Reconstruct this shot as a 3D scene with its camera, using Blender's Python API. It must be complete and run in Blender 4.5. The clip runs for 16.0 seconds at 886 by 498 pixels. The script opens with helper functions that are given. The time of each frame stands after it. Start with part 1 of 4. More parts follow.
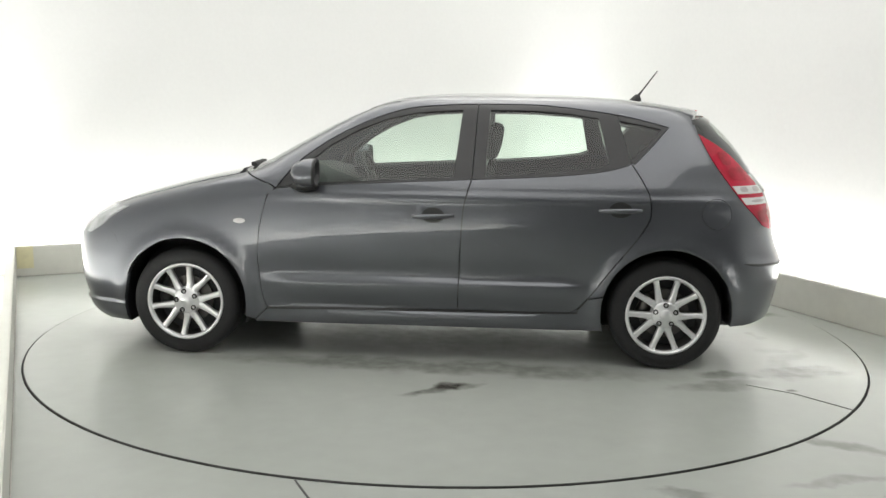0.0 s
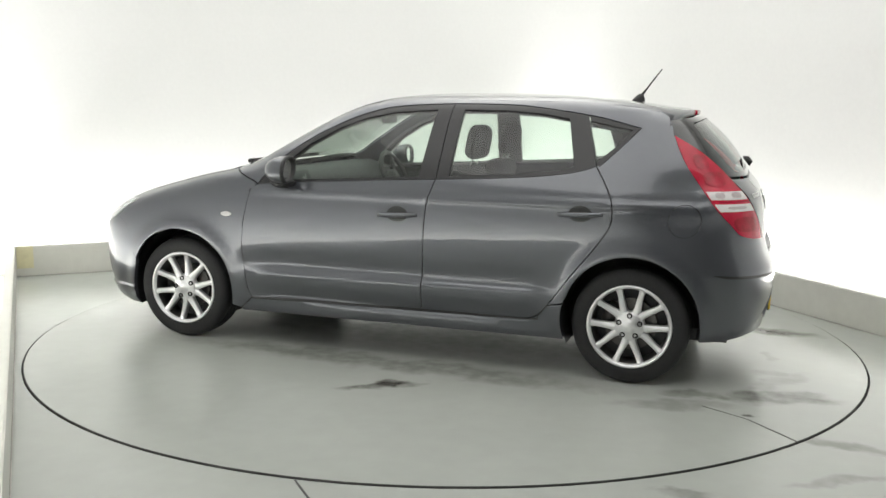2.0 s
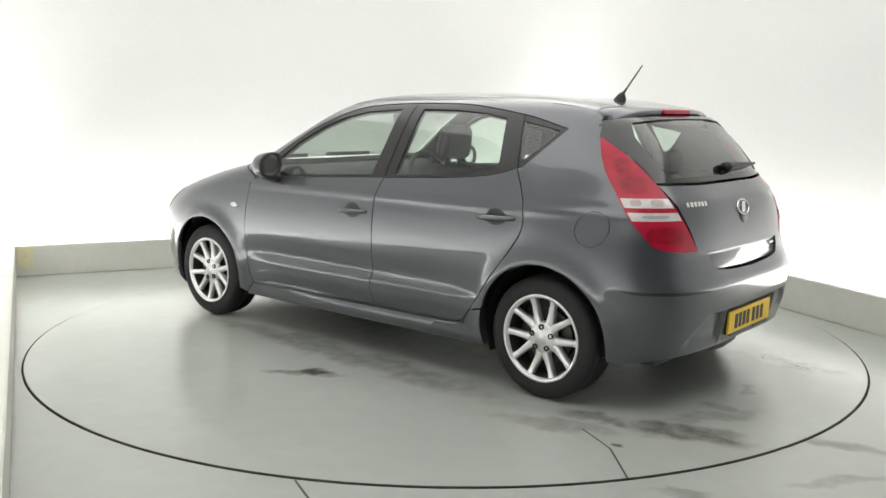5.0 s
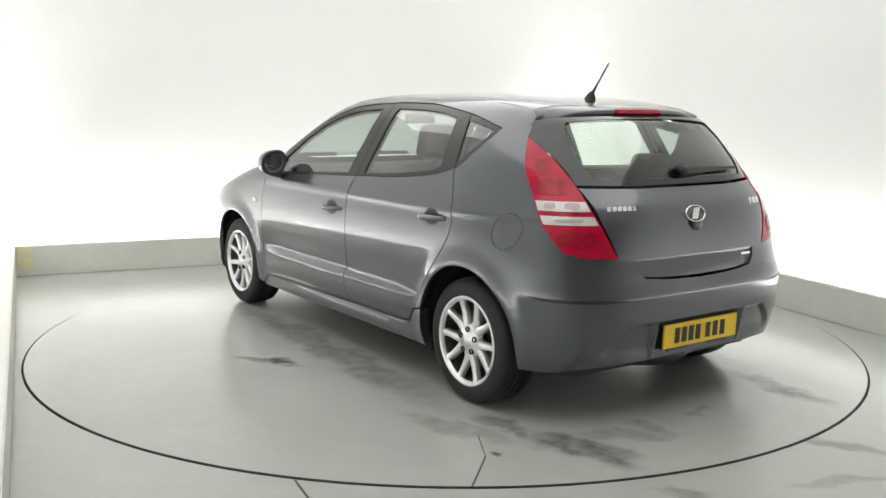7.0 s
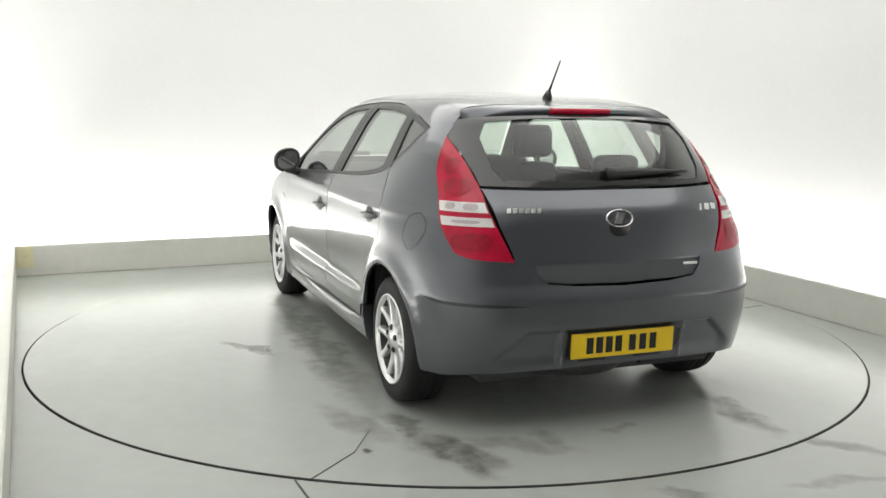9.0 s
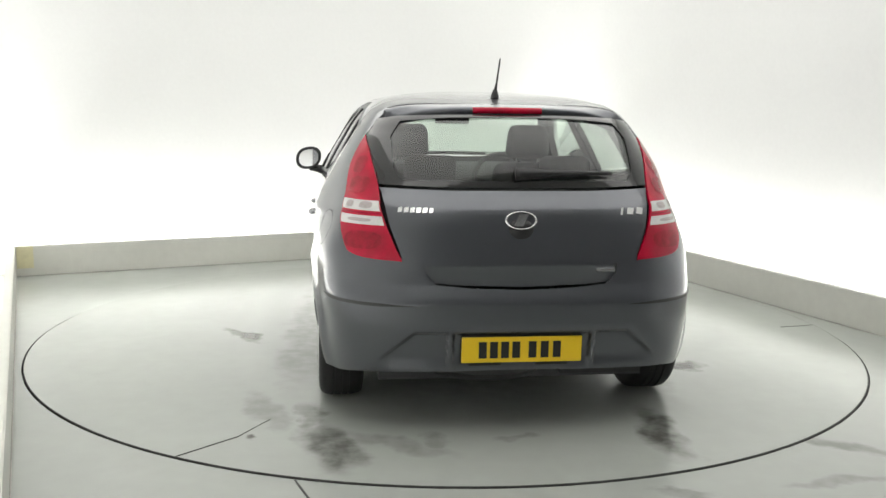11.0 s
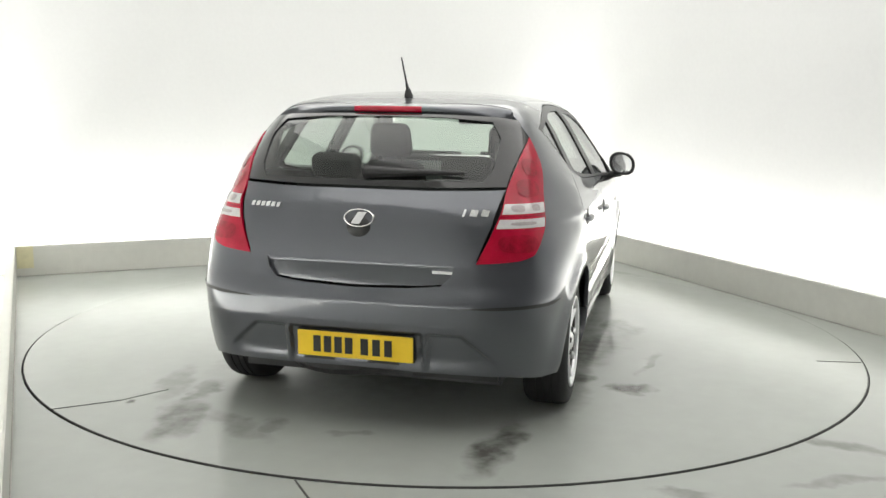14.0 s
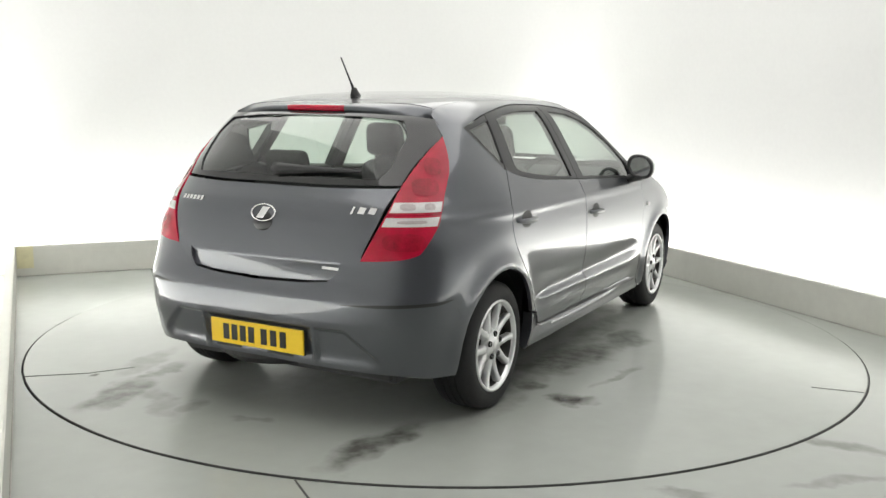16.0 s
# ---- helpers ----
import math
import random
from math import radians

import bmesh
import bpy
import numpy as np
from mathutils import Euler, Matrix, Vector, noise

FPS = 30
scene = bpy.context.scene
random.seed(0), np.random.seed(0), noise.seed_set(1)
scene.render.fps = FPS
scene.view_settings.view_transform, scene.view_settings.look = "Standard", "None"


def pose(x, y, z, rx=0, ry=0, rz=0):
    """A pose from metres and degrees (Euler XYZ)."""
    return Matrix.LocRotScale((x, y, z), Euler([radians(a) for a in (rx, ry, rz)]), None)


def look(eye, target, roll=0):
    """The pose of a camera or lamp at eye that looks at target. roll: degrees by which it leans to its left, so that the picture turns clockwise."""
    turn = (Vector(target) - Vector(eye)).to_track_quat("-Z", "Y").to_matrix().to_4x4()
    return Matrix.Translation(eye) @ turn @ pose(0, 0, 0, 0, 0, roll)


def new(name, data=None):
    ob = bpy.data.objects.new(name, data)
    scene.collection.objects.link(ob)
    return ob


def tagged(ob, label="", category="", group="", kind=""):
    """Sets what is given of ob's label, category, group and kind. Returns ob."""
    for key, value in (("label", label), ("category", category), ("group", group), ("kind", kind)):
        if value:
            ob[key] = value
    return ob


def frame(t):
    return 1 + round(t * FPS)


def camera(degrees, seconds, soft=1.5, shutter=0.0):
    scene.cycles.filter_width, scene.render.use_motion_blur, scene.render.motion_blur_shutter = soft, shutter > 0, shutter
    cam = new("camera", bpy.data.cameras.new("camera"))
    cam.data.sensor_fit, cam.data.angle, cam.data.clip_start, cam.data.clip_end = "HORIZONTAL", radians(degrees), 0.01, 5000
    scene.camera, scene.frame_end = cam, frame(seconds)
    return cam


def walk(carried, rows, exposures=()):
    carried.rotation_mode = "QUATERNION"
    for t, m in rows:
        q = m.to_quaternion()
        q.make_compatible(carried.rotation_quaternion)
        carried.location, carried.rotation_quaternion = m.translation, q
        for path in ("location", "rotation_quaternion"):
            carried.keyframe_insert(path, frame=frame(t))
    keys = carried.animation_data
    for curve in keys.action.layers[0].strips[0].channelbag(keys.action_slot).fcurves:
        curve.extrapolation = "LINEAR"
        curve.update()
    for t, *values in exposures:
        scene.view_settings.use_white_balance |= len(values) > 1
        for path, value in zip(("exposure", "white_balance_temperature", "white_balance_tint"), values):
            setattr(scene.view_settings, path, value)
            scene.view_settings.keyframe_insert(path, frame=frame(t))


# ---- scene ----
SECONDS = 16.0
cam = camera(51.573, SECONDS, soft=1.5)
EYE = (0.0, -5.6974, 1.4076)
TILT, TURN = radians(-8.931), radians(-0.234)
AIM = (EYE[0] + math.sin(TURN) * math.cos(TILT), EYE[1] + math.cos(TURN) * math.cos(TILT), EYE[2] + math.sin(TILT))
walk(cam, [(0.0, look(EYE, AIM, 0.808)), (SECONDS, look(EYE, AIM, 0.808))], exposures=[(0.0, 0.0), (SECONDS, 0.0)])

# ---- light ----
# The booth is a rectangle: "along" runs from the far end towards the camera, "across" from the left side to the right.
ALONG = Vector((0.4312, -0.9023, 0)).normalized()
ACROSS = Vector((0.9023, 0.4312, 0)).normalized()
FAR, NEAR, LEFT, RIGHT, HIGH = -2.866, 5.75, -2.456, 2.534, 3.35
TROUGH = 0.30
KERB = 0.24


def at(a, c, z=0.0):
    v = ALONG * a + ACROSS * c
    return Vector((v.x, v.y, z))


def lamp(name, size_x, size_y, power, eye, target, colour=(1, 1, 1)):
    data = bpy.data.lights.new(name, "AREA")
    data.shape, data.size, data.size_y, data.energy, data.color = "RECTANGLE", size_x, size_y, power, colour
    ob = new(name, data)
    ob.matrix_world = look(eye, target)
    return ob


world = bpy.data.worlds.new("world")
world.use_nodes = True
world.node_tree.nodes["Background"].inputs[0].default_value = (0.8, 0.85, 0.9, 1)
world.node_tree.nodes["Background"].inputs[1].default_value = 0.05
scene.world = world


def strip_light(name, a0, c0, a1, c1, power):
    """A light strip in the trough behind the kerb, washing the wall from below."""
    p, q = at(a0, c0, 0.06), at(a1, c1, 0.06)
    data = bpy.data.lights.new(name, "AREA")
    data.shape, data.size, data.size_y, data.energy, data.color = "RECTANGLE", (q - p).length, 0.10, power, (1.0, 0.99, 0.96)
    ob = new(name, data)
    x = (q - p).normalized()
    z = Vector((0, 0, -1))
    y = z.cross(x)
    ob.matrix_world = Matrix.Translation((p + q) / 2) @ Matrix((x, y, z)).transposed().to_4x4()
    return ob


STRIP_POWER = 66
MIDDLE = TROUGH * 0.45
SLANT = math.tan(radians(1.8))
SPLAY = math.tan(radians(0.85))  # the left side opens towards the camera
GROUND = -0.005  # the floor lies a little lower than the turntable's deck
strip_light("strip_light", FAR - MIDDLE, LEFT, FAR - MIDDLE, RIGHT, STRIP_POWER)
strip_light("strip_light", FAR, RIGHT + MIDDLE - SLANT * FAR, NEAR, RIGHT + MIDDLE - SLANT * NEAR, STRIP_POWER * 1.6)
strip_light("strip_light", FAR, LEFT - MIDDLE, NEAR, LEFT - MIDDLE - SPLAY * (NEAR - FAR), STRIP_POWER * 1.6)
# luminous ceiling over the turntable
lit = lamp("luminous_ceiling", 4.6, 6.4, 122, at(0.6, 0, HIGH - 0.05), at(0.6, 0, 0), (1.0, 0.985, 0.955))
lit.matrix_world = Matrix.Translation(at(0.6, 0, HIGH - 0.05)) @ Matrix((ACROSS, ALONG * -1, Vector((0, 0, 1)))).transposed().to_4x4()

# ---- materials ----
def material(name, colour, rough=0.5, metal=0.0, coat=0.0, grain=0.0, grain_scale=40.0, blotch=0.0, blotch_scale=2.0, bump=0.0, glow=0.0, rough_var=0.0, spec=0.5):
    m = bpy.data.materials.new(name)
    m.use_nodes = True
    nt = m.node_tree
    b = nt.nodes["Principled BSDF"]
    b.inputs["Base Color"].default_value = (*colour, 1)
    b.inputs["Roughness"].default_value = rough
    b.inputs["Metallic"].default_value = metal
    b.inputs["Coat Weight"].default_value = coat
    b.inputs["Coat Roughness"].default_value = 0.03
    b.inputs["Specular IOR Level"].default_value = spec
    if glow:
        b.inputs["Emission Color"].default_value = (*colour, 1)
        b.inputs["Emission Strength"].default_value = glow
    if grain or blotch or bump or rough_var:
        co = nt.nodes.new("ShaderNodeTexCoord")
        fine = nt.nodes.new("ShaderNodeTexNoise")
        fine.inputs["Scale"].default_value, fine.inputs["Detail"].default_value = grain_scale, 6
        wide = nt.nodes.new("ShaderNodeTexNoise")
        wide.inputs["Scale"].default_value, wide.inputs["Detail"].default_value = blotch_scale, 4
        for n in (fine, wide):
            nt.links.new(co.outputs["Object"], n.inputs["Vector"])

        def spread(src, amount, base):
            r = nt.nodes.new("ShaderNodeMapRange")
            r.inputs["From Min"].default_value, r.inputs["From Max"].default_value = 0.15, 0.85
            r.inputs["To Min"].default_value, r.inputs["To Max"].default_value = base - amount, base + amount
            nt.links.new(src.outputs[0], r.inputs["Value"])
            return r

        f, w = spread(fine, grain, 1.0), spread(wide, blotch, 1.0)
        mul = nt.nodes.new("ShaderNodeMath")
        mul.operation = "MULTIPLY"
        nt.links.new(f.outputs[0], mul.inputs[0]), nt.links.new(w.outputs[0], mul.inputs[1])
        mix = nt.nodes.new("ShaderNodeVectorMath")
        mix.operation = "SCALE"
        mix.inputs[0].default_value = colour
        nt.links.new(mul.outputs[0], mix.inputs["Scale"])
        nt.links.new(mix.outputs[0], b.inputs["Base Color"])
        if rough_var:
            r = spread(wide, rough_var, rough)
            nt.links.new(r.outputs[0], b.inputs["Roughness"])
        if bump:
            bp = nt.nodes.new("ShaderNodeBump")
            bp.inputs["Strength"].default_value, bp.inputs["Distance"].default_value = bump, 0.002
            nt.links.new(fine.outputs[0], bp.inputs["Height"])
            nt.links.new(bp.outputs[0], b.inputs["Normal"])
    return m


M_WALL = material("white_paint", (0.745, 0.75, 0.74), 0.7, grain=0.02, grain_scale=30, blotch=0.03, blotch_scale=0.8, bump=0.05)
M_NEAR_WALL = material("dark_near_wall_paint", (0.14, 0.142, 0.145), 0.6, grain=0.1, grain_scale=30, blotch=0.2, blotch_scale=1.2, bump=0.1)
M_KERB = material("kerb_paint", (0.62, 0.62, 0.57), 0.5, grain=0.04, grain_scale=18, blotch=0.07, blotch_scale=1.7, bump=0.08)


def stained_shaded_floor(name, colour, rough, stains_and_shade):
    """Painted concrete with scuffs at two scales, dark rubber and oil stains and painted shade (x, y, half length, half
    width, degrees, strength).
    """
    m = material(name, colour, rough, grain=0.035, grain_scale=9, blotch=0.09, blotch_scale=0.9)
    nt = m.node_tree
    b = nt.nodes["Principled BSDF"]
    co = nt.nodes.new("ShaderNodeTexCoord")
    wobble = nt.nodes.new("ShaderNodeTexNoise")
    wobble.inputs["Scale"].default_value, wobble.inputs["Detail"].default_value = 5.0, 5
    patch = nt.nodes.new("ShaderNodeTexNoise")
    patch.inputs["Scale"].default_value, patch.inputs["Detail"].default_value = 11.0, 6
    nt.links.new(co.outputs["Object"], wobble.inputs["Vector"]), nt.links.new(co.outputs["Object"], patch.inputs["Vector"])
    shift = nt.nodes.new("ShaderNodeVectorMath")
    shift.operation, shift.inputs[1].default_value, shift.inputs[2].default_value = "MULTIPLY_ADD", (0.26, 0.26, 0), (-0.13, -0.13, 0)
    nt.links.new(wobble.outputs["Color"], shift.inputs[0])
    place = nt.nodes.new("ShaderNodeVectorMath")
    nt.links.new(co.outputs["Object"], place.inputs[0]), nt.links.new(shift.outputs[0], place.inputs[1])
    total = None
    for x, y, rx, ry, turn, strength in stains_and_shade:
        mp = nt.nodes.new("ShaderNodeMapping")
        mp.vector_type = "TEXTURE"
        mp.inputs["Location"].default_value, mp.inputs["Rotation"].default_value, mp.inputs["Scale"].default_value = (x, y, 0), (0, 0, radians(turn)), (rx, ry, 1)
        nt.links.new((place if min(rx, ry) > 0.03 else co).outputs["Vector" if min(rx, ry) > 0.03 else "Object"], mp.inputs["Vector"])
        length = nt.nodes.new("ShaderNodeVectorMath")
        length.operation = "LENGTH"
        nt.links.new(mp.outputs[0], length.inputs[0])
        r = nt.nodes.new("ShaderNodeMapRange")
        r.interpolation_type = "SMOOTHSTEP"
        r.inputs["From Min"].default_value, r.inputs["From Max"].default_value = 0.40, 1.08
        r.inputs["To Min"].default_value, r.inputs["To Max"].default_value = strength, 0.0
        nt.links.new(length.outputs["Value"], r.inputs["Value"])
        if total is None:
            total = r
        else:
            add = nt.nodes.new("ShaderNodeMath")
            add.operation = "MAXIMUM"
            nt.links.new(total.outputs[0], add.inputs[0]), nt.links.new(r.outputs[0], add.inputs[1])
            total = add
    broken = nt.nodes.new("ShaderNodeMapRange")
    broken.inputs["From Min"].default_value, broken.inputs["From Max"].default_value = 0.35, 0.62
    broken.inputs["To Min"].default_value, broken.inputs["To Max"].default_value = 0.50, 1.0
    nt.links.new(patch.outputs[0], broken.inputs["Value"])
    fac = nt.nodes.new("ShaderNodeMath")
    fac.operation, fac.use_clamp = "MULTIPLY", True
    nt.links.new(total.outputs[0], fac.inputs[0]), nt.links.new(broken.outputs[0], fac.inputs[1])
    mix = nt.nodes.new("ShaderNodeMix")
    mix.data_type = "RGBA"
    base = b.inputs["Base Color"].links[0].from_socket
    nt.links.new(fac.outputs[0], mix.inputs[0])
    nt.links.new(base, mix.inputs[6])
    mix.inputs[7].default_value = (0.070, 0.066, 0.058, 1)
    wet = nt.nodes.new("ShaderNodeMapRange")  # the oily marks, and the painted shade with them, are slicker than the paint
    wet.inputs["To Min"].default_value, wet.inputs["To Max"].default_value = rough, 0.07
    nt.links.new(fac.outputs[0], wet.inputs["Value"])
    nt.links.new(wet.outputs[0], b.inputs["Roughness"])
    nt.links.new(mix.outputs[2], b.inputs["Base Color"])
    return m


FLOOR_COLOUR = (0.39, 0.408, 0.38)
M_FLOOR = stained_shaded_floor("floor_paint", FLOOR_COLOUR, 0.27, [(1.74, -1.96, 0.30, 0.09, -25, 0.55), (1.52, -2.33, 0.25, 0.06, 15, 0.4), (0.89, -2.45, 0.14, 0.05, 0, 0.45), (1.34, 2.22, 0.5, 0.08, -40, 0.25), (2.35, 0.42, 0.08, 0.5, 10, 0.25)])
M_TABLE = stained_shaded_floor("turntable_paint", FLOOR_COLOUR, 0.22, [
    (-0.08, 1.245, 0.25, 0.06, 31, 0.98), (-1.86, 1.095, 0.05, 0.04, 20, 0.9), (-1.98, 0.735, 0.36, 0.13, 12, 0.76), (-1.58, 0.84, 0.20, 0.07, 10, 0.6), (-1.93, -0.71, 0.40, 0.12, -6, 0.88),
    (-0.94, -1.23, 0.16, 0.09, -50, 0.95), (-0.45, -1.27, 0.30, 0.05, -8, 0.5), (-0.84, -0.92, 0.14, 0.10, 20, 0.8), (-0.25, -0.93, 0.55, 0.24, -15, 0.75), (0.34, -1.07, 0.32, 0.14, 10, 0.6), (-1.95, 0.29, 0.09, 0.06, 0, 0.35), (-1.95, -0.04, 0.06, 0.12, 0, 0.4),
    # long streaks: tyre marks and contact shade; broad ellipse: painted shade under the car
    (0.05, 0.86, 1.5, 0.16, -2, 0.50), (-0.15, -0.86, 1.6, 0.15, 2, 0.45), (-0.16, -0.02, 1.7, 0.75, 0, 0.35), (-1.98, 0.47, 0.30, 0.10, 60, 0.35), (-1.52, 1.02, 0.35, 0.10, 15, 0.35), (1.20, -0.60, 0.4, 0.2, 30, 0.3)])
M_PAINT = material("grey_metallic_paint", (0.100, 0.105, 0.119), 0.28, metal=0.70, coat=1.0, grain=0.05, grain_scale=900)
M_TYRE = material("tyre_rubber", (0.011, 0.011, 0.012), 0.7, grain=0.25, grain_scale=60, bump=0.2)
M_RIM = material("silver_alloy", (0.76, 0.76, 0.77), 0.28, metal=0.7, grain=0.03, grain_scale=200)
M_BLACK = material("black_plastic", (0.02, 0.02, 0.021), 0.5, grain=0.15, grain_scale=200, bump=0.1)


# ---- building helpers ----
def mesh_of(bm, name, mat, smooth=True):
    data = bpy.data.meshes.new(name)
    bm.to_mesh(data)
    bm.free()
    for mm in (mat if isinstance(mat, (list, tuple)) else [mat]):
        data.materials.append(mm)
    if smooth:
        data.shade_smooth()
    return data


def part(name, bm, mat, parent, label="", smooth=True, m=None):
    ob = new(name, bm if isinstance(bm, bpy.types.Mesh) else mesh_of(bm, name, mat, smooth))
    ob.parent = parent
    if m is not None:
        ob.matrix_basis = m
    return tagged(ob, label)


def thing(name, label, category, m=Matrix(), group="", kind=""):
    ob = new(name)
    ob.matrix_world = m
    return tagged(ob, label, category, group, kind)


def box(bm, x0, y0, z0, x1, y1, z1, m=Matrix(), bevel=0.0):
    vs = [bm.verts.new(m @ Vector(p)) for p in ((x0, y0, z0), (x1, y0, z0), (x1, y1, z0), (x0, y1, z0), (x0, y0, z1), (x1, y0, z1), (x1, y1, z1), (x0, y1, z1))]
    fs = [bm.faces.new([vs[i] for i in f]) for f in ((3, 2, 1, 0), (4, 5, 6, 7), (0, 1, 5, 4), (1, 2, 6, 5), (2, 3, 7, 6), (3, 0, 4, 7))]
    if bevel:
        bmesh.ops.bevel(bm, geom=list({e for f in fs for e in f.edges}), offset=bevel, segments=2, affect="EDGES")
    return bm


def spin_profile(bm, profile, n, axis="Y", m=Matrix(), closed=False):
    """Turns a profile of (radius, offset) about an axis."""
    rings = []
    for i in range(n):
        a = 2 * math.pi * i / n
        c, s = math.cos(a), math.sin(a)
        ring = []
        for r, o in profile:
            p = (r * c, o, r * s) if axis == "Y" else (r * c, r * s, o) if axis == "Z" else (o, r * c, r * s)
            ring.append(bm.verts.new(m @ Vector(p)))
        rings.append(ring)
    k = len(profile)
    for i in range(n):
        a, b = rings[i], rings[(i + 1) % n]
        for j in range(k if closed else k - 1):
            bm.faces.new((a[j], a[(j + 1) % k], b[(j + 1) % k], b[j]))
    return rings

# ---- the booth ----
M_INKY = material("dark_joint_filler", (0.03, 0.03, 0.028), 0.6, grain=0.2, grain_scale=30)
BASIS = Matrix((ALONG, ACROSS, Vector((0, 0, 1)))).transposed().to_4x4()
TABLE = 2.456
T_EDGE = TABLE + 0.0065


# the long sides are not quite square to the far end
LEAN = Matrix.Translation((0, RIGHT, 0)) @ pose(0, 0, 0, 0, 0, -1.8) @ Matrix.Translation((0, -RIGHT, 0))
OPEN = Matrix.Translation((FAR, LEFT, 0)) @ pose(0, 0, 0, 0, 0, -0.85) @ Matrix.Translation((-FAR, -LEFT, 0))


def room_box(name, a0, c0, z0, a1, c1, z1, mat, label, bevel=0.0, lean=Matrix()):
    bm = bmesh.new()
    box(bm, a0, c0, z0, a1, c1, z1, bevel=bevel)
    bmesh.ops.recalc_face_normals(bm, faces=bm.faces)
    ob = new(name, mesh_of(bm, name, mat, smooth=False))
    ob.matrix_world = BASIS @ lean
    return tagged(ob, label, name.split("_")[0], kind="structure")


def floor_sheet():
    """The floor round the turntable's pit, with a rim that goes down to the pit's bottom."""
    bm = bmesh.new()
    n = 128
    inner = [bm.verts.new((T_EDGE * math.cos(2 * math.pi * i / n), T_EDGE * math.sin(2 * math.pi * i / n), GROUND)) for i in range(n)]
    pit = [bm.verts.new((v.co.x, v.co.y, -0.06)) for v in inner]
    outer = []
    for i in range(n):
        d = Vector((math.cos(2 * math.pi * i / n), math.sin(2 * math.pi * i / n), 0))
        da, dc = d.dot(ALONG), d.dot(ACROSS)
        ta = ((NEAR + 0.6) / da if da > 0 else (FAR - 0.6) / da) if abs(da) > 1e-6 else 1e9
        tc = ((RIGHT + 0.6) / dc if dc > 0 else (LEFT - 0.6) / dc) if abs(dc) > 1e-6 else 1e9
        outer.append(bm.verts.new(d * min(ta, tc) + Vector((0, 0, GROUND))))
    for i in range(n):
        j = (i + 1) % n
        bm.faces.new((inner[i], outer[i], outer[j], inner[j]))
        bm.faces.new((inner[j], pit[j], pit[i], inner[i])).material_index = 1
    bm.faces.new(pit).material_index = 1
    bmesh.ops.recalc_face_normals(bm, faces=bm.faces)
    ob = new("floor", mesh_of(bm, "floor", [M_FLOOR, M_INKY], smooth=False))
    return tagged(ob, "scuffed pale grey painted concrete booth floor", "floor", kind="structure")


def wall_shell():
    """The left, far and right walls: one smooth white sheet with rounded corners."""
    g, r = TROUGH, 0.6
    right = lambda a: RIGHT + g - SLANT * a
    path = [(NEAR + 0.2, LEFT - g - SPLAY * (NEAR - FAR))]
    path += [(FAR - g + r + r * math.cos(t), LEFT - g + r + r * math.sin(t)) for t in np.linspace(1.5 * math.pi, math.pi, 13)]
    path += [(FAR - g + r + r * math.cos(t), right(FAR) - r + r * math.sin(t)) for t in np.linspace(math.pi, 0.5 * math.pi, 13)]
    path += [(NEAR + 0.2, right(NEAR + 0.2))]
    bm = bmesh.new()
    rows = []
    for i, (a, c) in enumerate(path):
        p, q = path[max(0, i - 1)], path[min(len(path) - 1, i + 1)]
        d = Vector((q[0] - p[0], q[1] - p[1])).normalized()
        n = Vector((-d.y, d.x)) * -1
        n = n if n.dot(Vector((1.3 - a, -c))) < 0 else -n
        rows.append([bm.verts.new((a + n.x * o, c + n.y * o, z)) for o, z in ((0, -0.02), (0, HIGH), (0.12, HIGH), (0.12, -0.02))])
    for p, q in zip(rows, rows[1:]):
        for j in range(4):
            f = bm.faces.new((p[j], p[(j + 1) % 4], q[(j + 1) % 4], q[j]))
            f.smooth = j == 0
    bmesh.ops.recalc_face_normals(bm, faces=bm.faces)
    for e in bm.edges:
        if len(e.link_faces) == 2 and e.calc_face_angle(0) > radians(45):
            e.smooth = False
    ob = new("wall_far", mesh_of(bm, "wall_far", M_WALL))
    ob.matrix_world = BASIS
    tagged(ob, "smooth white painted booth wall with rounded corners", "wall", kind="structure")


def build_room():
    floor_sheet()
    g, k = TROUGH, 0.06
    wall_shell()
    # unseen near wall, coloured dark so that the car's paint reflects dark there
    room_box("wall_near", NEAR, LEFT - g - 0.2, -0.02, NEAR + 0.15, RIGHT + g, HIGH, M_NEAR_WALL, "unseen dark wall behind the camera, added for dark reflections")
    room_box("ceiling", FAR - g - 0.15, LEFT - g - 0.15, HIGH, NEAR + 0.15, RIGHT + g + 0.15, HIGH + 0.12, M_WALL, "white painted booth ceiling")
    room_box("kerb_far", FAR - k, LEFT - k, GROUND, FAR, RIGHT + 0.07, KERB, M_KERB, "low cream painted kerb before the light trough", 0.006)
    room_box("kerb_left", FAR + 0.003, LEFT - k, GROUND, NEAR, LEFT, KERB, M_KERB, "low cream painted kerb before the light trough", 0.006, OPEN)
    room_box("kerb_right", FAR - 0.2, RIGHT, GROUND, NEAR, RIGHT + k, KERB, M_KERB, "low cream painted kerb before the light trough", 0.006, LEAN)


build_room()


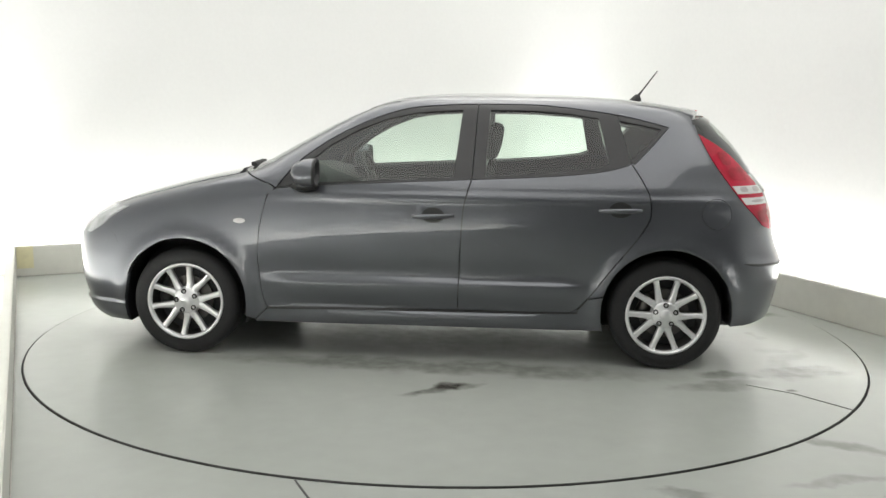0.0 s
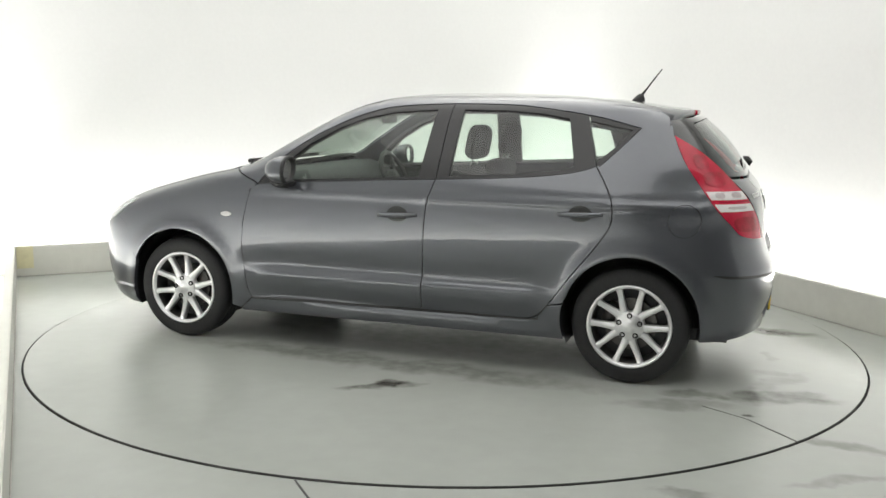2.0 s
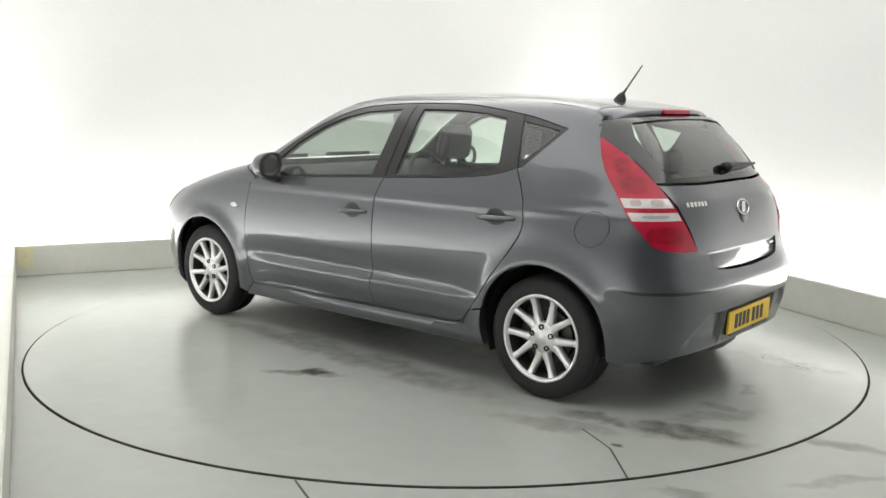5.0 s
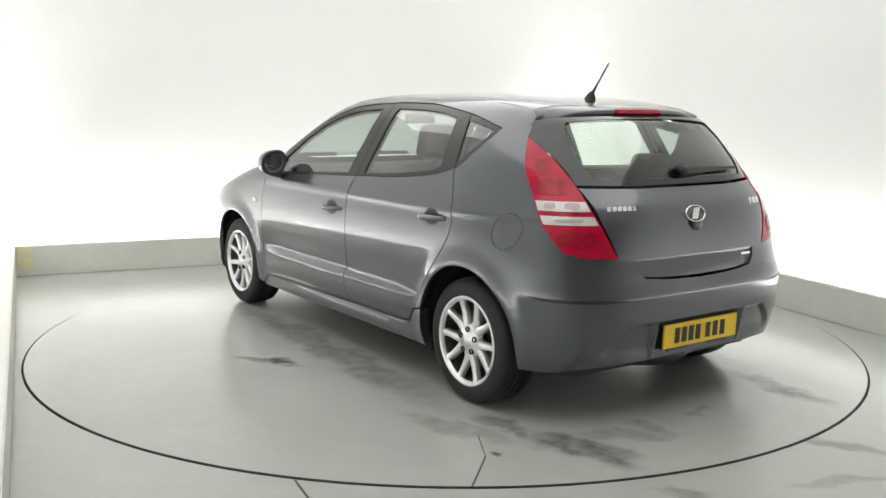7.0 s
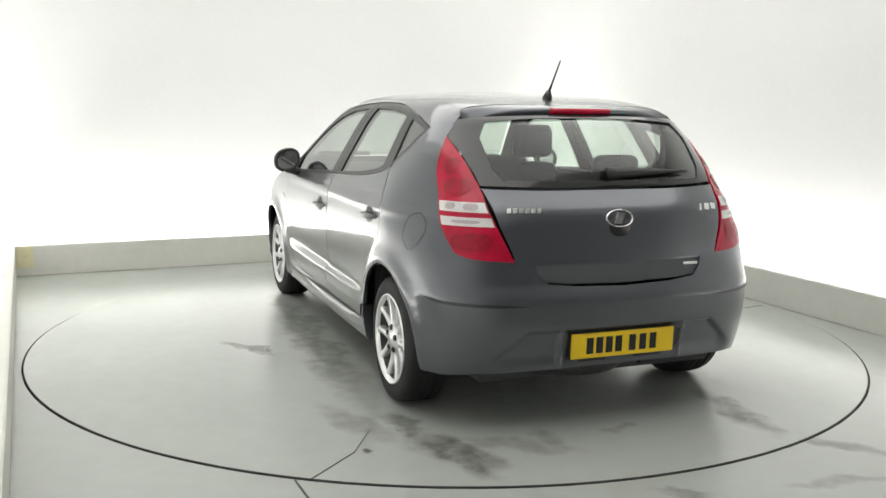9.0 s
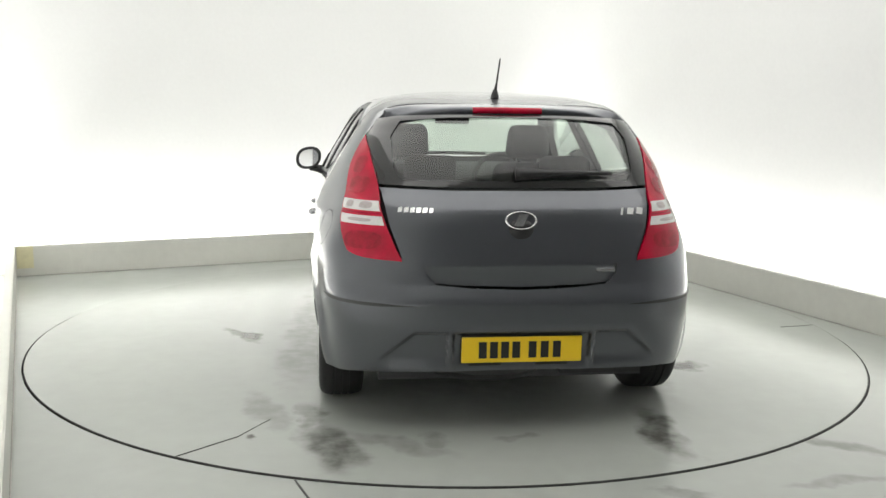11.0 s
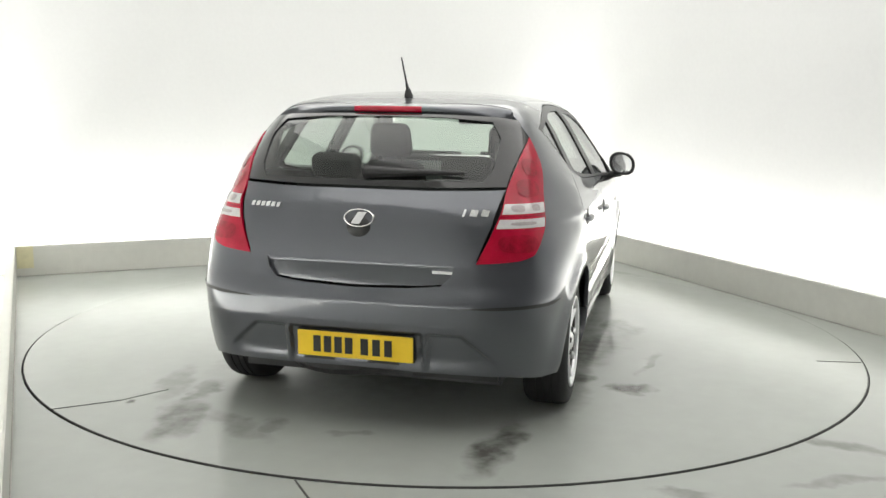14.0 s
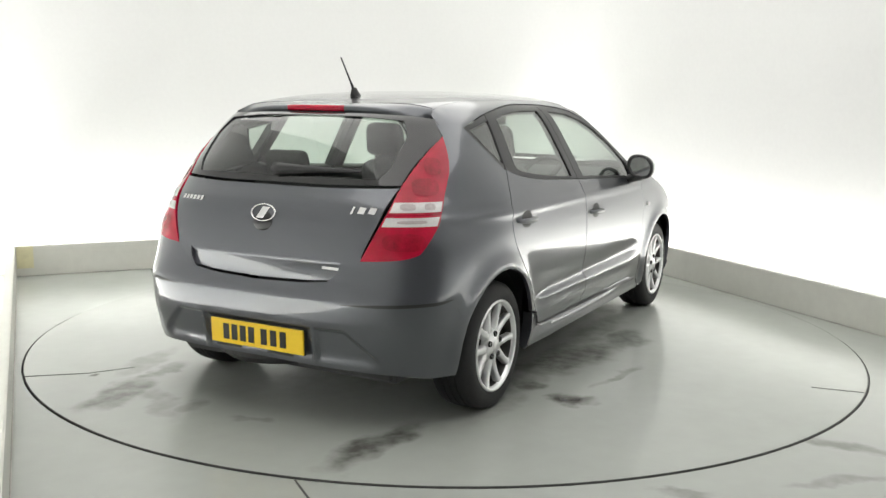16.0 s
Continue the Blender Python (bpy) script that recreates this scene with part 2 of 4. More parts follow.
def build_turntable():
    t = thing("turntable", "round grey painted vehicle turntable set flush in the floor", "turntable")
    bm = bmesh.new()
    spin_profile(bm, [(0.0001, 0.0), (1.2, 0.0), (TABLE - 0.006, 0.0)], 160, "Z")
    bmesh.ops.recalc_face_normals(bm, faces=bm.faces)
    askew = Matrix.Translation((0.0031, -0.0026, 0))  # the deck sits a little off the pit's middle
    part("deck", bm, M_TABLE, t, "stained grey painted deck with the car's shade painted on", smooth=False)
    bm = bmesh.new()
    spin_profile(bm, [(TABLE - 0.010, -0.0008), (TABLE - 0.004, -0.001), (TABLE, -0.005), (TABLE, -0.055)], 160, "Z")
    bmesh.ops.recalc_face_normals(bm, faces=bm.faces)
    part("edge_band", bm, M_INKY, t, "dark worn steel edge", smooth=False, m=askew)

    def joint(x0, y0, x1, y1, w):
        bm = bmesh.new()
        d = Vector((x1 - x0, y1 - y0, 0))
        box(bm, 0, -w / 2, -0.01, d.length, w / 2, 0.002, Matrix.Translation((x0, y0, 0)) @ pose(0, 0, 0, 0, 0, math.degrees(math.atan2(d.y, d.x))))
        bmesh.ops.recalc_face_normals(bm, faces=bm.faces)
        part("deck_joint", bm, M_INKY, t, "dark joint between deck plates", smooth=False)

    joint(-2.046, 1.352, -1.84, 1.125, 0.006)
    joint(-1.84, 1.125, -1.632, 1.003, 0.003)
    joint(-0.073, -2.443, -0.114, -2.201, 0.005)
    return t


turntable = build_turntable()


def floor_joint(x0, y0, x1, y1, w):
    bm = bmesh.new()
    d = Vector((x1 - x0, y1 - y0, 0))
    box(bm, 0, -w / 2, -0.02, d.length, w / 2, GROUND + 0.002)
    bmesh.ops.recalc_face_normals(bm, faces=bm.faces)
    ob = new("floor_joint", mesh_of(bm, "floor_joint", M_INKY, smooth=False))
    ob.matrix_world = Matrix.Translation((x0, y0, 0)) @ pose(0, 0, 0, 0, 0, math.degrees(math.atan2(d.y, d.x)))
    tagged(ob, "dark joint in the concrete floor", "joint", kind="structure")


floor_joint(-0.562, -2.405, -0.456, -2.629, 0.008)


def kerb_joint(name, a0, c0, a1, c1, lean):
    bm = bmesh.new()
    box(bm, a0, c0, -0.012, a1, c1, GROUND + 0.003)
    bmesh.ops.recalc_face_normals(bm, faces=bm.faces)
    ob = new(name, mesh_of(bm, name, M_SEAL, smooth=False))
    ob.matrix_world = BASIS @ lean
    tagged(ob, "dirty sealant along the foot of the kerb", "sealant", kind="structure")


M_SEAL = material("dirty_sealant", (0.36, 0.35, 0.32), 0.7, grain=0.3, grain_scale=20, blotch=0.4, blotch_scale=2)
kerb_joint("kerb_joint", FAR - 0.002, LEFT + 0.01, FAR + 0.008, RIGHT + 0.02, Matrix())
kerb_joint("kerb_joint", FAR + 0.02, RIGHT - 0.007, NEAR, RIGHT + 0.002, LEAN)
kerb_joint("kerb_joint", FAR + 0.02, LEFT - 0.002, NEAR, LEFT + 0.006, OPEN)


def tape_patch():
    bm = bmesh.new()
    box(bm, FAR - 0.001, LEFT + 0.006, 0.06, FAR + 0.0025, LEFT + 0.13, KERB - 0.004)
    bmesh.ops.recalc_face_normals(bm, faces=bm.faces)
    ob = new("masking_tape", mesh_of(bm, "masking_tape", material("yellowed_tape", (0.66, 0.62, 0.40), 0.6, grain=0.08, grain_scale=25, blotch=0.15, blotch_scale=8), smooth=False))
    ob.matrix_world = BASIS
    tagged(ob, "yellowed masking tape stuck on the kerb's end", "tape")


tape_patch()


# ---- car body shape: plan outlines stacked by height ----
LEVELS = np.array([
    # z, rear x, front x, half width
    (0.13, -1.86, 1.965, 0.78), (0.18, -1.93, 2.01, 0.838), (0.25, -1.97, 2.05, 0.857), (0.35, -2.00, 2.083, 0.869),
    (0.48, -2.022, 2.098, 0.875), (0.57, -2.022, 2.092, 0.882), (0.66, -1.985, 2.07, 0.886), (0.72, -1.968, 2.02, 0.887),
    (0.78, -1.96, 1.925, 0.886), (0.85, -1.950, 1.755, 0.882), (0.92, -1.934, 1.51, 0.872), (0.97, -1.912, 1.31, 0.857),
    (1.01, -1.878, 1.12, 0.838), (1.06, -1.835, 0.97, 0.813), (1.12, -1.785, 0.86, 0.781), (1.20, -1.715, 0.715, 0.736),
    (1.28, -1.645, 0.565, 0.69), (1.345, -1.585, 0.43, 0.645), (1.385, -1.51, 0.335, 0.605), (1.41, -1.39, 0.265, 0.565),
    (1.434, -1.215, 0.175, 0.50), (1.450, -1.04, 0.06, 0.42), (1.461, -0.87, -0.07, 0.31), (1.469, -0.68, -0.22, 0.18),
    (1.474, -0.47, -0.43, 0.01)])


def level_exact(z, k):
    """A column of LEVELS at the heights z, smoothly between the rows."""
    zs, v = LEVELS[:, 0], LEVELS[:, k]
    m = np.gradient(v, zs)
    z = np.clip(z, zs[0], zs[-1])
    i = np.clip(np.searchsorted(zs, z) - 1, 0, len(zs) - 2)
    h = zs[i + 1] - zs[i]
    t = (z - zs[i]) / h
    d = (v[i + 1] - v[i]) / h
    lo, hi = np.minimum(0, 3 * d), np.maximum(0, 3 * d)
    a, b = np.clip(m[i], lo, hi), np.clip(m[i + 1], lo, hi)
    return v[i] * (1 + 2 * t) * (1 - t) ** 2 + v[i + 1] * t * t * (3 - 2 * t) + h * t * (1 - t) * (a * (1 - t) - b * t)


FINE_Z = np.linspace(0.10, 1.478, 1400)
FINE = {k: level_exact(FINE_Z, k) for k in (1, 2, 3)}


def level(z, k):
    return np.interp(z, FINE_Z, FINE[k])


def ease(a, b, v):
    t = np.clip((v - a) / (b - a), 0, 1)
    return t * t * (3 - 2 * t)


def half_width(x, z):
    """Half the body's width at x and height z, with arch flares, the door's lower lip and the shoulder line."""
    x0 = -0.1 - 0.35 * ease(1.36, 1.474, z)
    back = x < x0
    xi = np.where(back, (x - x0) / (level(z, 1) - x0), (x - x0) / (level(z, 2) - x0))
    a, b = np.where(back, 10.0, 11.0), np.where(back, 4.0, 3.6)
    y = level(z, 3) * np.clip(1 - np.clip(xi, 0, 1) ** a, 0, 1) ** (1 / b)
    for ax in (1.325, -1.325):
        r = np.hypot(x - ax, z - 0.312)
        y = y + 0.021 * np.exp(-((r - 0.35) / 0.055) ** 2) * ease(0.05, 0.3, z) * ease(0.40, 0.62, y)
    y = y - 0.056 * ease(-1.20, -1.68, x) * np.exp(-((z - 0.96) / 0.155) ** 2) * ease(0.15, 0.55, y)
    along = ease(0.95, 0.6, x) * ease(-0.98, -0.72, x)
    y = y + along * (0.019 * ease(0.468, 0.435, z) * ease(0.26, 0.38, z) - 0.008 * np.exp(-((z - 0.50) / 0.05) ** 2) - 0.014 * ease(0.42, 0.288, z) + 0.017 * ease(0.286, 0.270, z))
    y = y + 0.007 * np.exp(-((z - 0.905) / 0.022) ** 2) * ease(1.2, 0.5, x) * ease(-1.85, -1.5, x) * ease(0.35, 0.6, y)
    return y


def cast(start, way, near=0.0, far=4.0):
    """Where rays from outside first meet the body."""
    start, way = np.asarray(start, float), np.asarray(way, float)
    lo = np.full(len(start), near)
    hi = np.full(len(start), np.nan)
    done = np.zeros(len(start), bool)
    for s in np.linspace(near, far, int((far - near) / 0.02) + 2):
        left = np.flatnonzero(~done)
        if not len(left):
            break
        p = start[left] + way[left] * s
        inside = (np.abs(p[:, 1]) < half_width(p[:, 0], p[:, 2])) & (p[:, 2] > 0.13) & (p[:, 2] < 1.474)
        hi[left[inside]] = s
        done[left[inside]] = True
        lo[left[~inside]] = s
    hi = np.where(done, hi, lo)
    for _ in range(16):
        mid = (lo + hi) / 2
        p = start + way * mid[:, None]
        inside = (np.abs(p[:, 1]) < half_width(p[:, 0], p[:, 2])) & (p[:, 2] < 1.474)
        hi, lo = np.where(inside, mid, hi), np.where(inside, lo, mid)
    return start + way * hi[:, None], done


def bulge(x, z):
    """How far flares, lip and shoulder line stand out from the plain outline."""
    x0 = -0.1 - 0.35 * ease(1.36, 1.474, z)
    back = x < x0
    xi = np.where(back, (x - x0) / (level(z, 1) - x0), (x - x0) / (level(z, 2) - x0))
    a, b = np.where(back, 10.0, 11.0), np.where(back, 4.0, 3.6)
    y = level(z, 3) * np.clip(1 - np.clip(xi, 0, 1) ** a, 0, 1) ** (1 / b)
    return half_width(x, z) - y, xi, a, b


def solid(p):
    """Below zero inside the body, above zero outside."""
    d, xi, a, b = bulge(p[:, 0], p[:, 2])
    return np.clip(xi, 0, 1.3) ** a + (np.clip(np.abs(p[:, 1]) - d, 0, 9) / level(p[:, 2], 3)) ** b


def body_normals(p):
    p = np.asarray(p, float)
    g = np.zeros_like(p)
    for k, h in ((0, 2e-3), (1, 2e-3), (2, 4e-3)):
        e = np.zeros(3)
        e[k] = h
        g[:, k] = (solid(p + e) - solid(p - e)) / (2 * h)
    flat = ease(1.445, 1.464, p[:, 2])[:, None]
    g /= np.linalg.norm(g, axis=1, keepdims=True) + 1e-12
    top = np.stack([-0.06 * (-0.45 - p[:, 0]), 0.16 * p[:, 1], np.ones(len(p))], 1)
    g = g * (1 - flat) + top * flat
    return g / (np.linalg.norm(g, axis=1, keepdims=True) + 1e-12)


HALF = math.sqrt(0.5)


def project(uv, view, s=1):
    """Plan points of a view onto the body."""
    uv = np.asarray(uv, float)
    u, v, o = uv[:, 0], uv[:, 1], np.ones(len(uv))
    if view == "side":
        start, way, far = np.stack([u, s * 1.15 * o, v], 1), (0, -s, 0), 1.2
    elif view == "rear":
        start, way, far = np.stack([-2.3 * o, u, v], 1), (1, 0, 0), 1.6
    elif view == "front":
        start, way, far = np.stack([2.4 * o, u, v], 1), (-1, 0, 0), 2.6
    elif view == "top":
        start, way, far = np.stack([u, v, 1.6 * o], 1), (0, 0, -1), 1.3
    else:
        start = np.stack([u * HALF - 2.4 * HALF, s * (u * HALF + 2.4 * HALF), v], 1)
        way, far = (HALF, -s * HALF, 0), 2.6
    return cast(start, np.tile(np.array(way, float), (len(uv), 1)), 0.0, far)[0]


def corner_u(x, y):
    return (x + y) * HALF


def smooth_line(pts, n=6):
    """A smooth open line through points."""
    p = np.array(pts, float)
    q = np.vstack([2 * p[0] - p[1], p, 2 * p[-1] - p[-2]])
    out = []
    for i in range(1, len(q) - 2):
        for t in np.linspace(0, 1, n, endpoint=False):
            a, b, c, d = q[i - 1], q[i], q[i + 1], q[i + 2]
            out.append(0.5 * (2 * b + (c - a) * t + (2 * a - 5 * b + 4 * c - d) * t * t + (3 * b - a - 3 * c + d) * t ** 3))
    out.append(p[-1])
    return [tuple(v) for v in out]


def arc(cx, cz, r, a0, a1, n=24):
    return [(cx + r * math.cos(radians(a0 + (a1 - a0) * i / n)), cz + r * math.sin(radians(a0 + (a1 - a0) * i / n))) for i in range(n + 1)]


def even(poly, step):
    """A closed outline with a point at least every step."""
    out = []
    for a, b in zip(poly, poly[1:] + poly[:1]):
        a, b = np.array(a, float), np.array(b, float)
        d = np.linalg.norm(b - a)
        if d < 1e-5:
            continue
        k = max(1, int(math.ceil(d / step)))
        out += [a + (b - a) * i / k for i in range(k)]
    return np.array(out)


def shrink(poly, gap):
    area = np.sum(poly[:, 0] * np.roll(poly[:, 1], -1) - np.roll(poly[:, 0], -1) * poly[:, 1])
    if area < 0:
        poly = poly[::-1]
    e1 = poly - np.roll(poly, 1, 0)
    e2 = np.roll(poly, -1, 0) - poly
    n1 = np.stack([-e1[:, 1], e1[:, 0]], 1) / (np.linalg.norm(e1, axis=1)[:, None] + 1e-9)
    n2 = np.stack([-e2[:, 1], e2[:, 0]], 1) / (np.linalg.norm(e2, axis=1)[:, None] + 1e-9)
    n = n1 + n2
    n /= np.maximum(np.linalg.norm(n, axis=1)[:, None], 0.5)
    return poly + n * gap, -n


def within(poly, pts):
    x, y = pts[:, 0], pts[:, 1]
    c = np.zeros(len(pts), bool)
    for a, b in zip(poly, np.roll(poly, -1, 0)):
        k = (a[1] > y) != (b[1] > y)
        c ^= k & (x < (b[0] - a[0]) * (y - a[1]) / (b[1] - a[1] + 1e-15) + a[0])
    return c


def mesh_from(name, verts, normals, faces, mat):
    data = bpy.data.meshes.new(name)
    data.from_pydata([tuple(v) for v in verts], [], faces)
    data.materials.append(mat)
    data.shade_smooth()
    data.normals_split_custom_set_from_vertices([tuple(n) for n in normals])
    return data


def panel(name, poly, view, mat, parent, label="", s=1, gap=0.003, depth=0.02, holes=(), lift=0.0, step=0.035, shape=None):
    """A sheet of the body's skin inside an outline, with lips that turn inwards."""
    rings = [shrink(even(poly, step), gap)] + [shrink(even(h, step), -gap) for h in holes]
    outer = rings[0][0]
    lo, hi = outer.min(0), outer.max(0)
    gx, gy = np.meshgrid(np.arange(lo[0], hi[0], step), np.arange(lo[1], hi[1], step))
    grid = np.stack([gx.ravel() + 0.013, gy.ravel() + 0.011], 1)
    keep = within(outer, grid)
    for r, _ in rings[1:]:
        keep &= ~within(r, grid)
    every = np.vstack([r for r, _ in rings])
    grid = grid[keep]
    if len(grid):
        near = np.min(np.linalg.norm(grid[:, None] - every[None], axis=2), 1)
        grid = grid[near > step * 0.45]
    pts = np.vstack([every, grid])
    edges, k = [], 0
    for r, _ in rings:
        edges += [(k + i, k + (i + 1) % len(r)) for i in range(len(r))]
        k += len(r)
    from mathutils.geometry import delaunay_2d_cdt
    vs, _, fs, *_ = delaunay_2d_cdt([Vector(p) for p in pts], edges, [], 0, 1e-6)
    uv = np.array([tuple(v) for v in vs])
    mid = np.array([uv[list(f)].mean(0) for f in fs])
    ok = within(outer, mid)
    for r, _ in rings[1:]:
        ok &= ~within(r, mid)
    faces = [list(f) for f, o in zip(fs, ok) if o]
    xyz = project(uv, view, s)
    nor = body_normals(xyz)
    if shape:
        xyz, nor = shape(xyz, nor)
    xyz = xyz + nor * lift
    a, b, c = (xyz[[f[i] for f in faces]] for i in range(3))
    flip = np.einsum("ij,ij->i", np.cross(b - a, c - a), nor[[f[0] for f in faces]]) < 0
    faces = [f[::-1] if w else f for f, w in zip(faces, flip)]
    verts, normals = list(xyz), list(nor)
    if depth:
        count = {}
        for f in faces:
            for i in range(3):
                e = (f[i], f[(i + 1) % 3])
                count[e] = 1
        rim = [e for e in count if (e[1], e[0]) not in count]
        for i, j in rim:
            side = np.cross(xyz[j] - xyz[i], nor[i])
            side = side / (np.linalg.norm(side) + 1e-12)
            k = len(verts)
            verts += [xyz[i], xyz[j], xyz[j] - nor[j] * depth, xyz[i] - nor[i] * depth]
            normals += [side] * 4
            faces.append([k + 1, k, k + 3, k + 2])
    return part(name, mesh_from(name, verts, normals, faces, mat), None, parent, label)


def both(fn):
    for s in (1, -1):
        fn(s)


# ---- car materials ----
def glass_material(name, tint, gloss=0.04):
    m = bpy.data.materials.new(name)
    m.use_nodes = True
    nt = m.node_tree
    nt.nodes.remove(nt.nodes["Principled BSDF"])
    out = nt.nodes["Material Output"]
    clear, shine, mix = nt.nodes.new("ShaderNodeBsdfTransparent"), nt.nodes.new("ShaderNodeBsdfGlossy"), nt.nodes.new("ShaderNodeMixShader")
    clear.inputs[0].default_value = (*tint, 1)
    shine.inputs["Roughness"].default_value = 0.02
    lw, power, ramp = nt.nodes.new("ShaderNodeLayerWeight"), nt.nodes.new("ShaderNodeMath"), nt.nodes.new("ShaderNodeMapRange")
    lw.inputs[0].default_value = 0.5
    power.operation, power.inputs[1].default_value = "POWER", 2.5
    ramp.inputs["To Min"].default_value, ramp.inputs["To Max"].default_value = gloss, 1.0
    nt.links.new(lw.outputs["Facing"], power.inputs[0]), nt.links.new(power.outputs[0], ramp.inputs["Value"])
    nt.links.new(ramp.outputs[0], mix.inputs[0]), nt.links.new(clear.outputs[0], mix.inputs[1]), nt.links.new(shine.outputs[0], mix.inputs[2])
    nt.links.new(mix.outputs[0], out.inputs[0])
    return m


M_GLASS = glass_material("window_glass", (0.78, 0.86, 0.80), 0.06)
M_DEEP = material("deep_red_reflector", (0.32, 0.003, 0.022), 0.2, coat=0.3, spec=0.3, grain=0.25, grain_scale=150, blotch=0.5, blotch_scale=22)
M_RED = material("red_lens", (0.42, 0.003, 0.028), 0.15, coat=0.35, spec=0.3, grain=0.10, grain_scale=120, blotch=0.30, blotch_scale=11)
M_WHITE_LENS = material("clear_lens", (0.60, 0.58, 0.58), 0.12, coat=1.0, grain=0.10, grain_scale=90, blotch=0.12, blotch_scale=14)
M_HEADLIGHT = material("headlight_lens", (0.46, 0.47, 0.48), 0.1, metal=0.3, coat=1.0, grain=0.15, grain_scale=60, blotch=0.35, blotch_scale=12)
M_BOWL = material("lamp_bowl", (0.40, 0.35, 0.35), 0.2, coat=0.6, grain=0.2, grain_scale=90)
M_CHROME = material("chrome", (0.80, 0.80, 0.80), 0.10, metal=1.0, grain=0.02, grain_scale=80)
M_GLOSS = material("gloss_black_trim", (0.014, 0.014, 0.015), 0.28, grain=0.05, grain_scale=100)
M_BORDER = material("black_printed_glass", (0.012, 0.012, 0.013), 0.05, coat=0.6, grain=0.05, grain_scale=100)
M_SEAT = material("charcoal_seat_cloth", (0.035, 0.036, 0.038), 0.85, grain=0.2, grain_scale=140, bump=0.2)
M_TRIM = material("cabin_plastic", (0.045, 0.046, 0.048), 0.65, grain=0.12, grain_scale=150, bump=0.1)
M_ROOFLINER = material("light_roof_lining", (0.40, 0.40, 0.38), 0.9, grain=0.06, grain_scale=120)
M_PLATE = material("yellow_plate", (0.86, 0.58, 0.02), 0.35, grain=0.03, grain_scale=60, blotch=0.04, blotch_scale=6)
M_INK = material("plate_ink", (0.012, 0.012, 0.012), 0.4, grain=0.05, grain_scale=60)
M_DISC = material("brake_steel", (0.12, 0.115, 0.11), 0.45, metal=0.8, grain=0.1, grain_scale=60)
M_MIRROR = material("mirror_glass", (0.85, 0.86, 0.86), 0.02, metal=1.0)

car = thing("car", "dark grey metallic five-door hatchback parked on a turntable", "car")

AXLES = (1.325, -1.325)
HUB, ARCH, RIDE = 0.302, 0.350, 0.011  # the body rides that much higher than it is drawn

# shared seams (x, z on the side; y, z on the rear; x, y from above)
BELT = smooth_line([(0.80, 0.938), (0.53, 0.962), (-0.26, 1.003), (-0.70, 1.028), (-0.95, 1.055), (-1.07, 1.082), (-1.115, 1.10)])
DLO_TOP = smooth_line([(0.80, 0.938), (0.69, 1.075), (0.53, 1.195), (0.36, 1.285), (0.21, 1.345), (0.05, 1.383), (-0.23, 1.402), (-0.50, 1.404), (-0.72, 1.395), (-1.07, 1.35), (-1.32, 1.292)])
DLO_REAR = [(-1.32, 1.292), (-1.22, 1.185), (-1.135, 1.10), (-1.115, 1.10)]
DOOR_FRONT = smooth_line([(0.80, 0.938), (0.845, 0.90), (0.89, 0.72), (0.905, 0.55), (0.88, 0.33), (0.855, 0.272)])
SPLIT = smooth_line([(-0.265, 1.003), (-0.243, 0.93), (-0.222, 0.83), (-0.21, 0.60), (-0.20, 0.28)])
DOOR_REAR = smooth_line([(-1.115, 1.10), (-1.178, 1.0), (-1.213, 0.915), (-1.212, 0.81), (-1.14, 0.69), (-1.03, 0.55), (-0.93, 0.41), (-0.85, 0.315), (-0.79, 0.288)])
BONNET_SIDE = smooth_line([(0.99, 0.735), (1.3, 0.735), (1.58, 0.715), (1.80, 0.655)])
SCREEN_SIDE = smooth_line([(0.745, 1.015), (0.70, 1.10), (0.625, 1.25), (0.555, 1.375)])
ROOF_SIDE = smooth_line([(0.30, 0.545), (0.0, 0.53), (-0.5, 0.525), (-1.0, 0.535), (-1.40, 0.545)], 8)
TL_OUT = smooth_line([(-1.485, 1.258), (-1.515, 1.19), (-1.565, 1.10), (-1.665, 0.965), (-1.730, 0.885), (-1.782, 0.832), (-1.822, 0.788)])
FUEL = arc(-1.57, 0.842, 0.078, 0, 345, 23)


def on_side(poly, view):
    p = project(np.array(poly), view)
    return [(float(a[0]), float(a[2])) for a in p]


SCREEN_XZ = on_side(SCREEN_SIDE, "front")
ROOF_XZ = [(x, z + 0.004) for x, z in on_side(ROOF_SIDE, "top")]
BONNET_XZ = on_side(BONNET_SIDE, "top")


def front_arch(a0, a1):
    return arc(AXLES[0], HUB, ARCH, a0, a1)


def rear_arch(a0, a1):
    return arc(AXLES[1], HUB, ARCH, a0, a1)


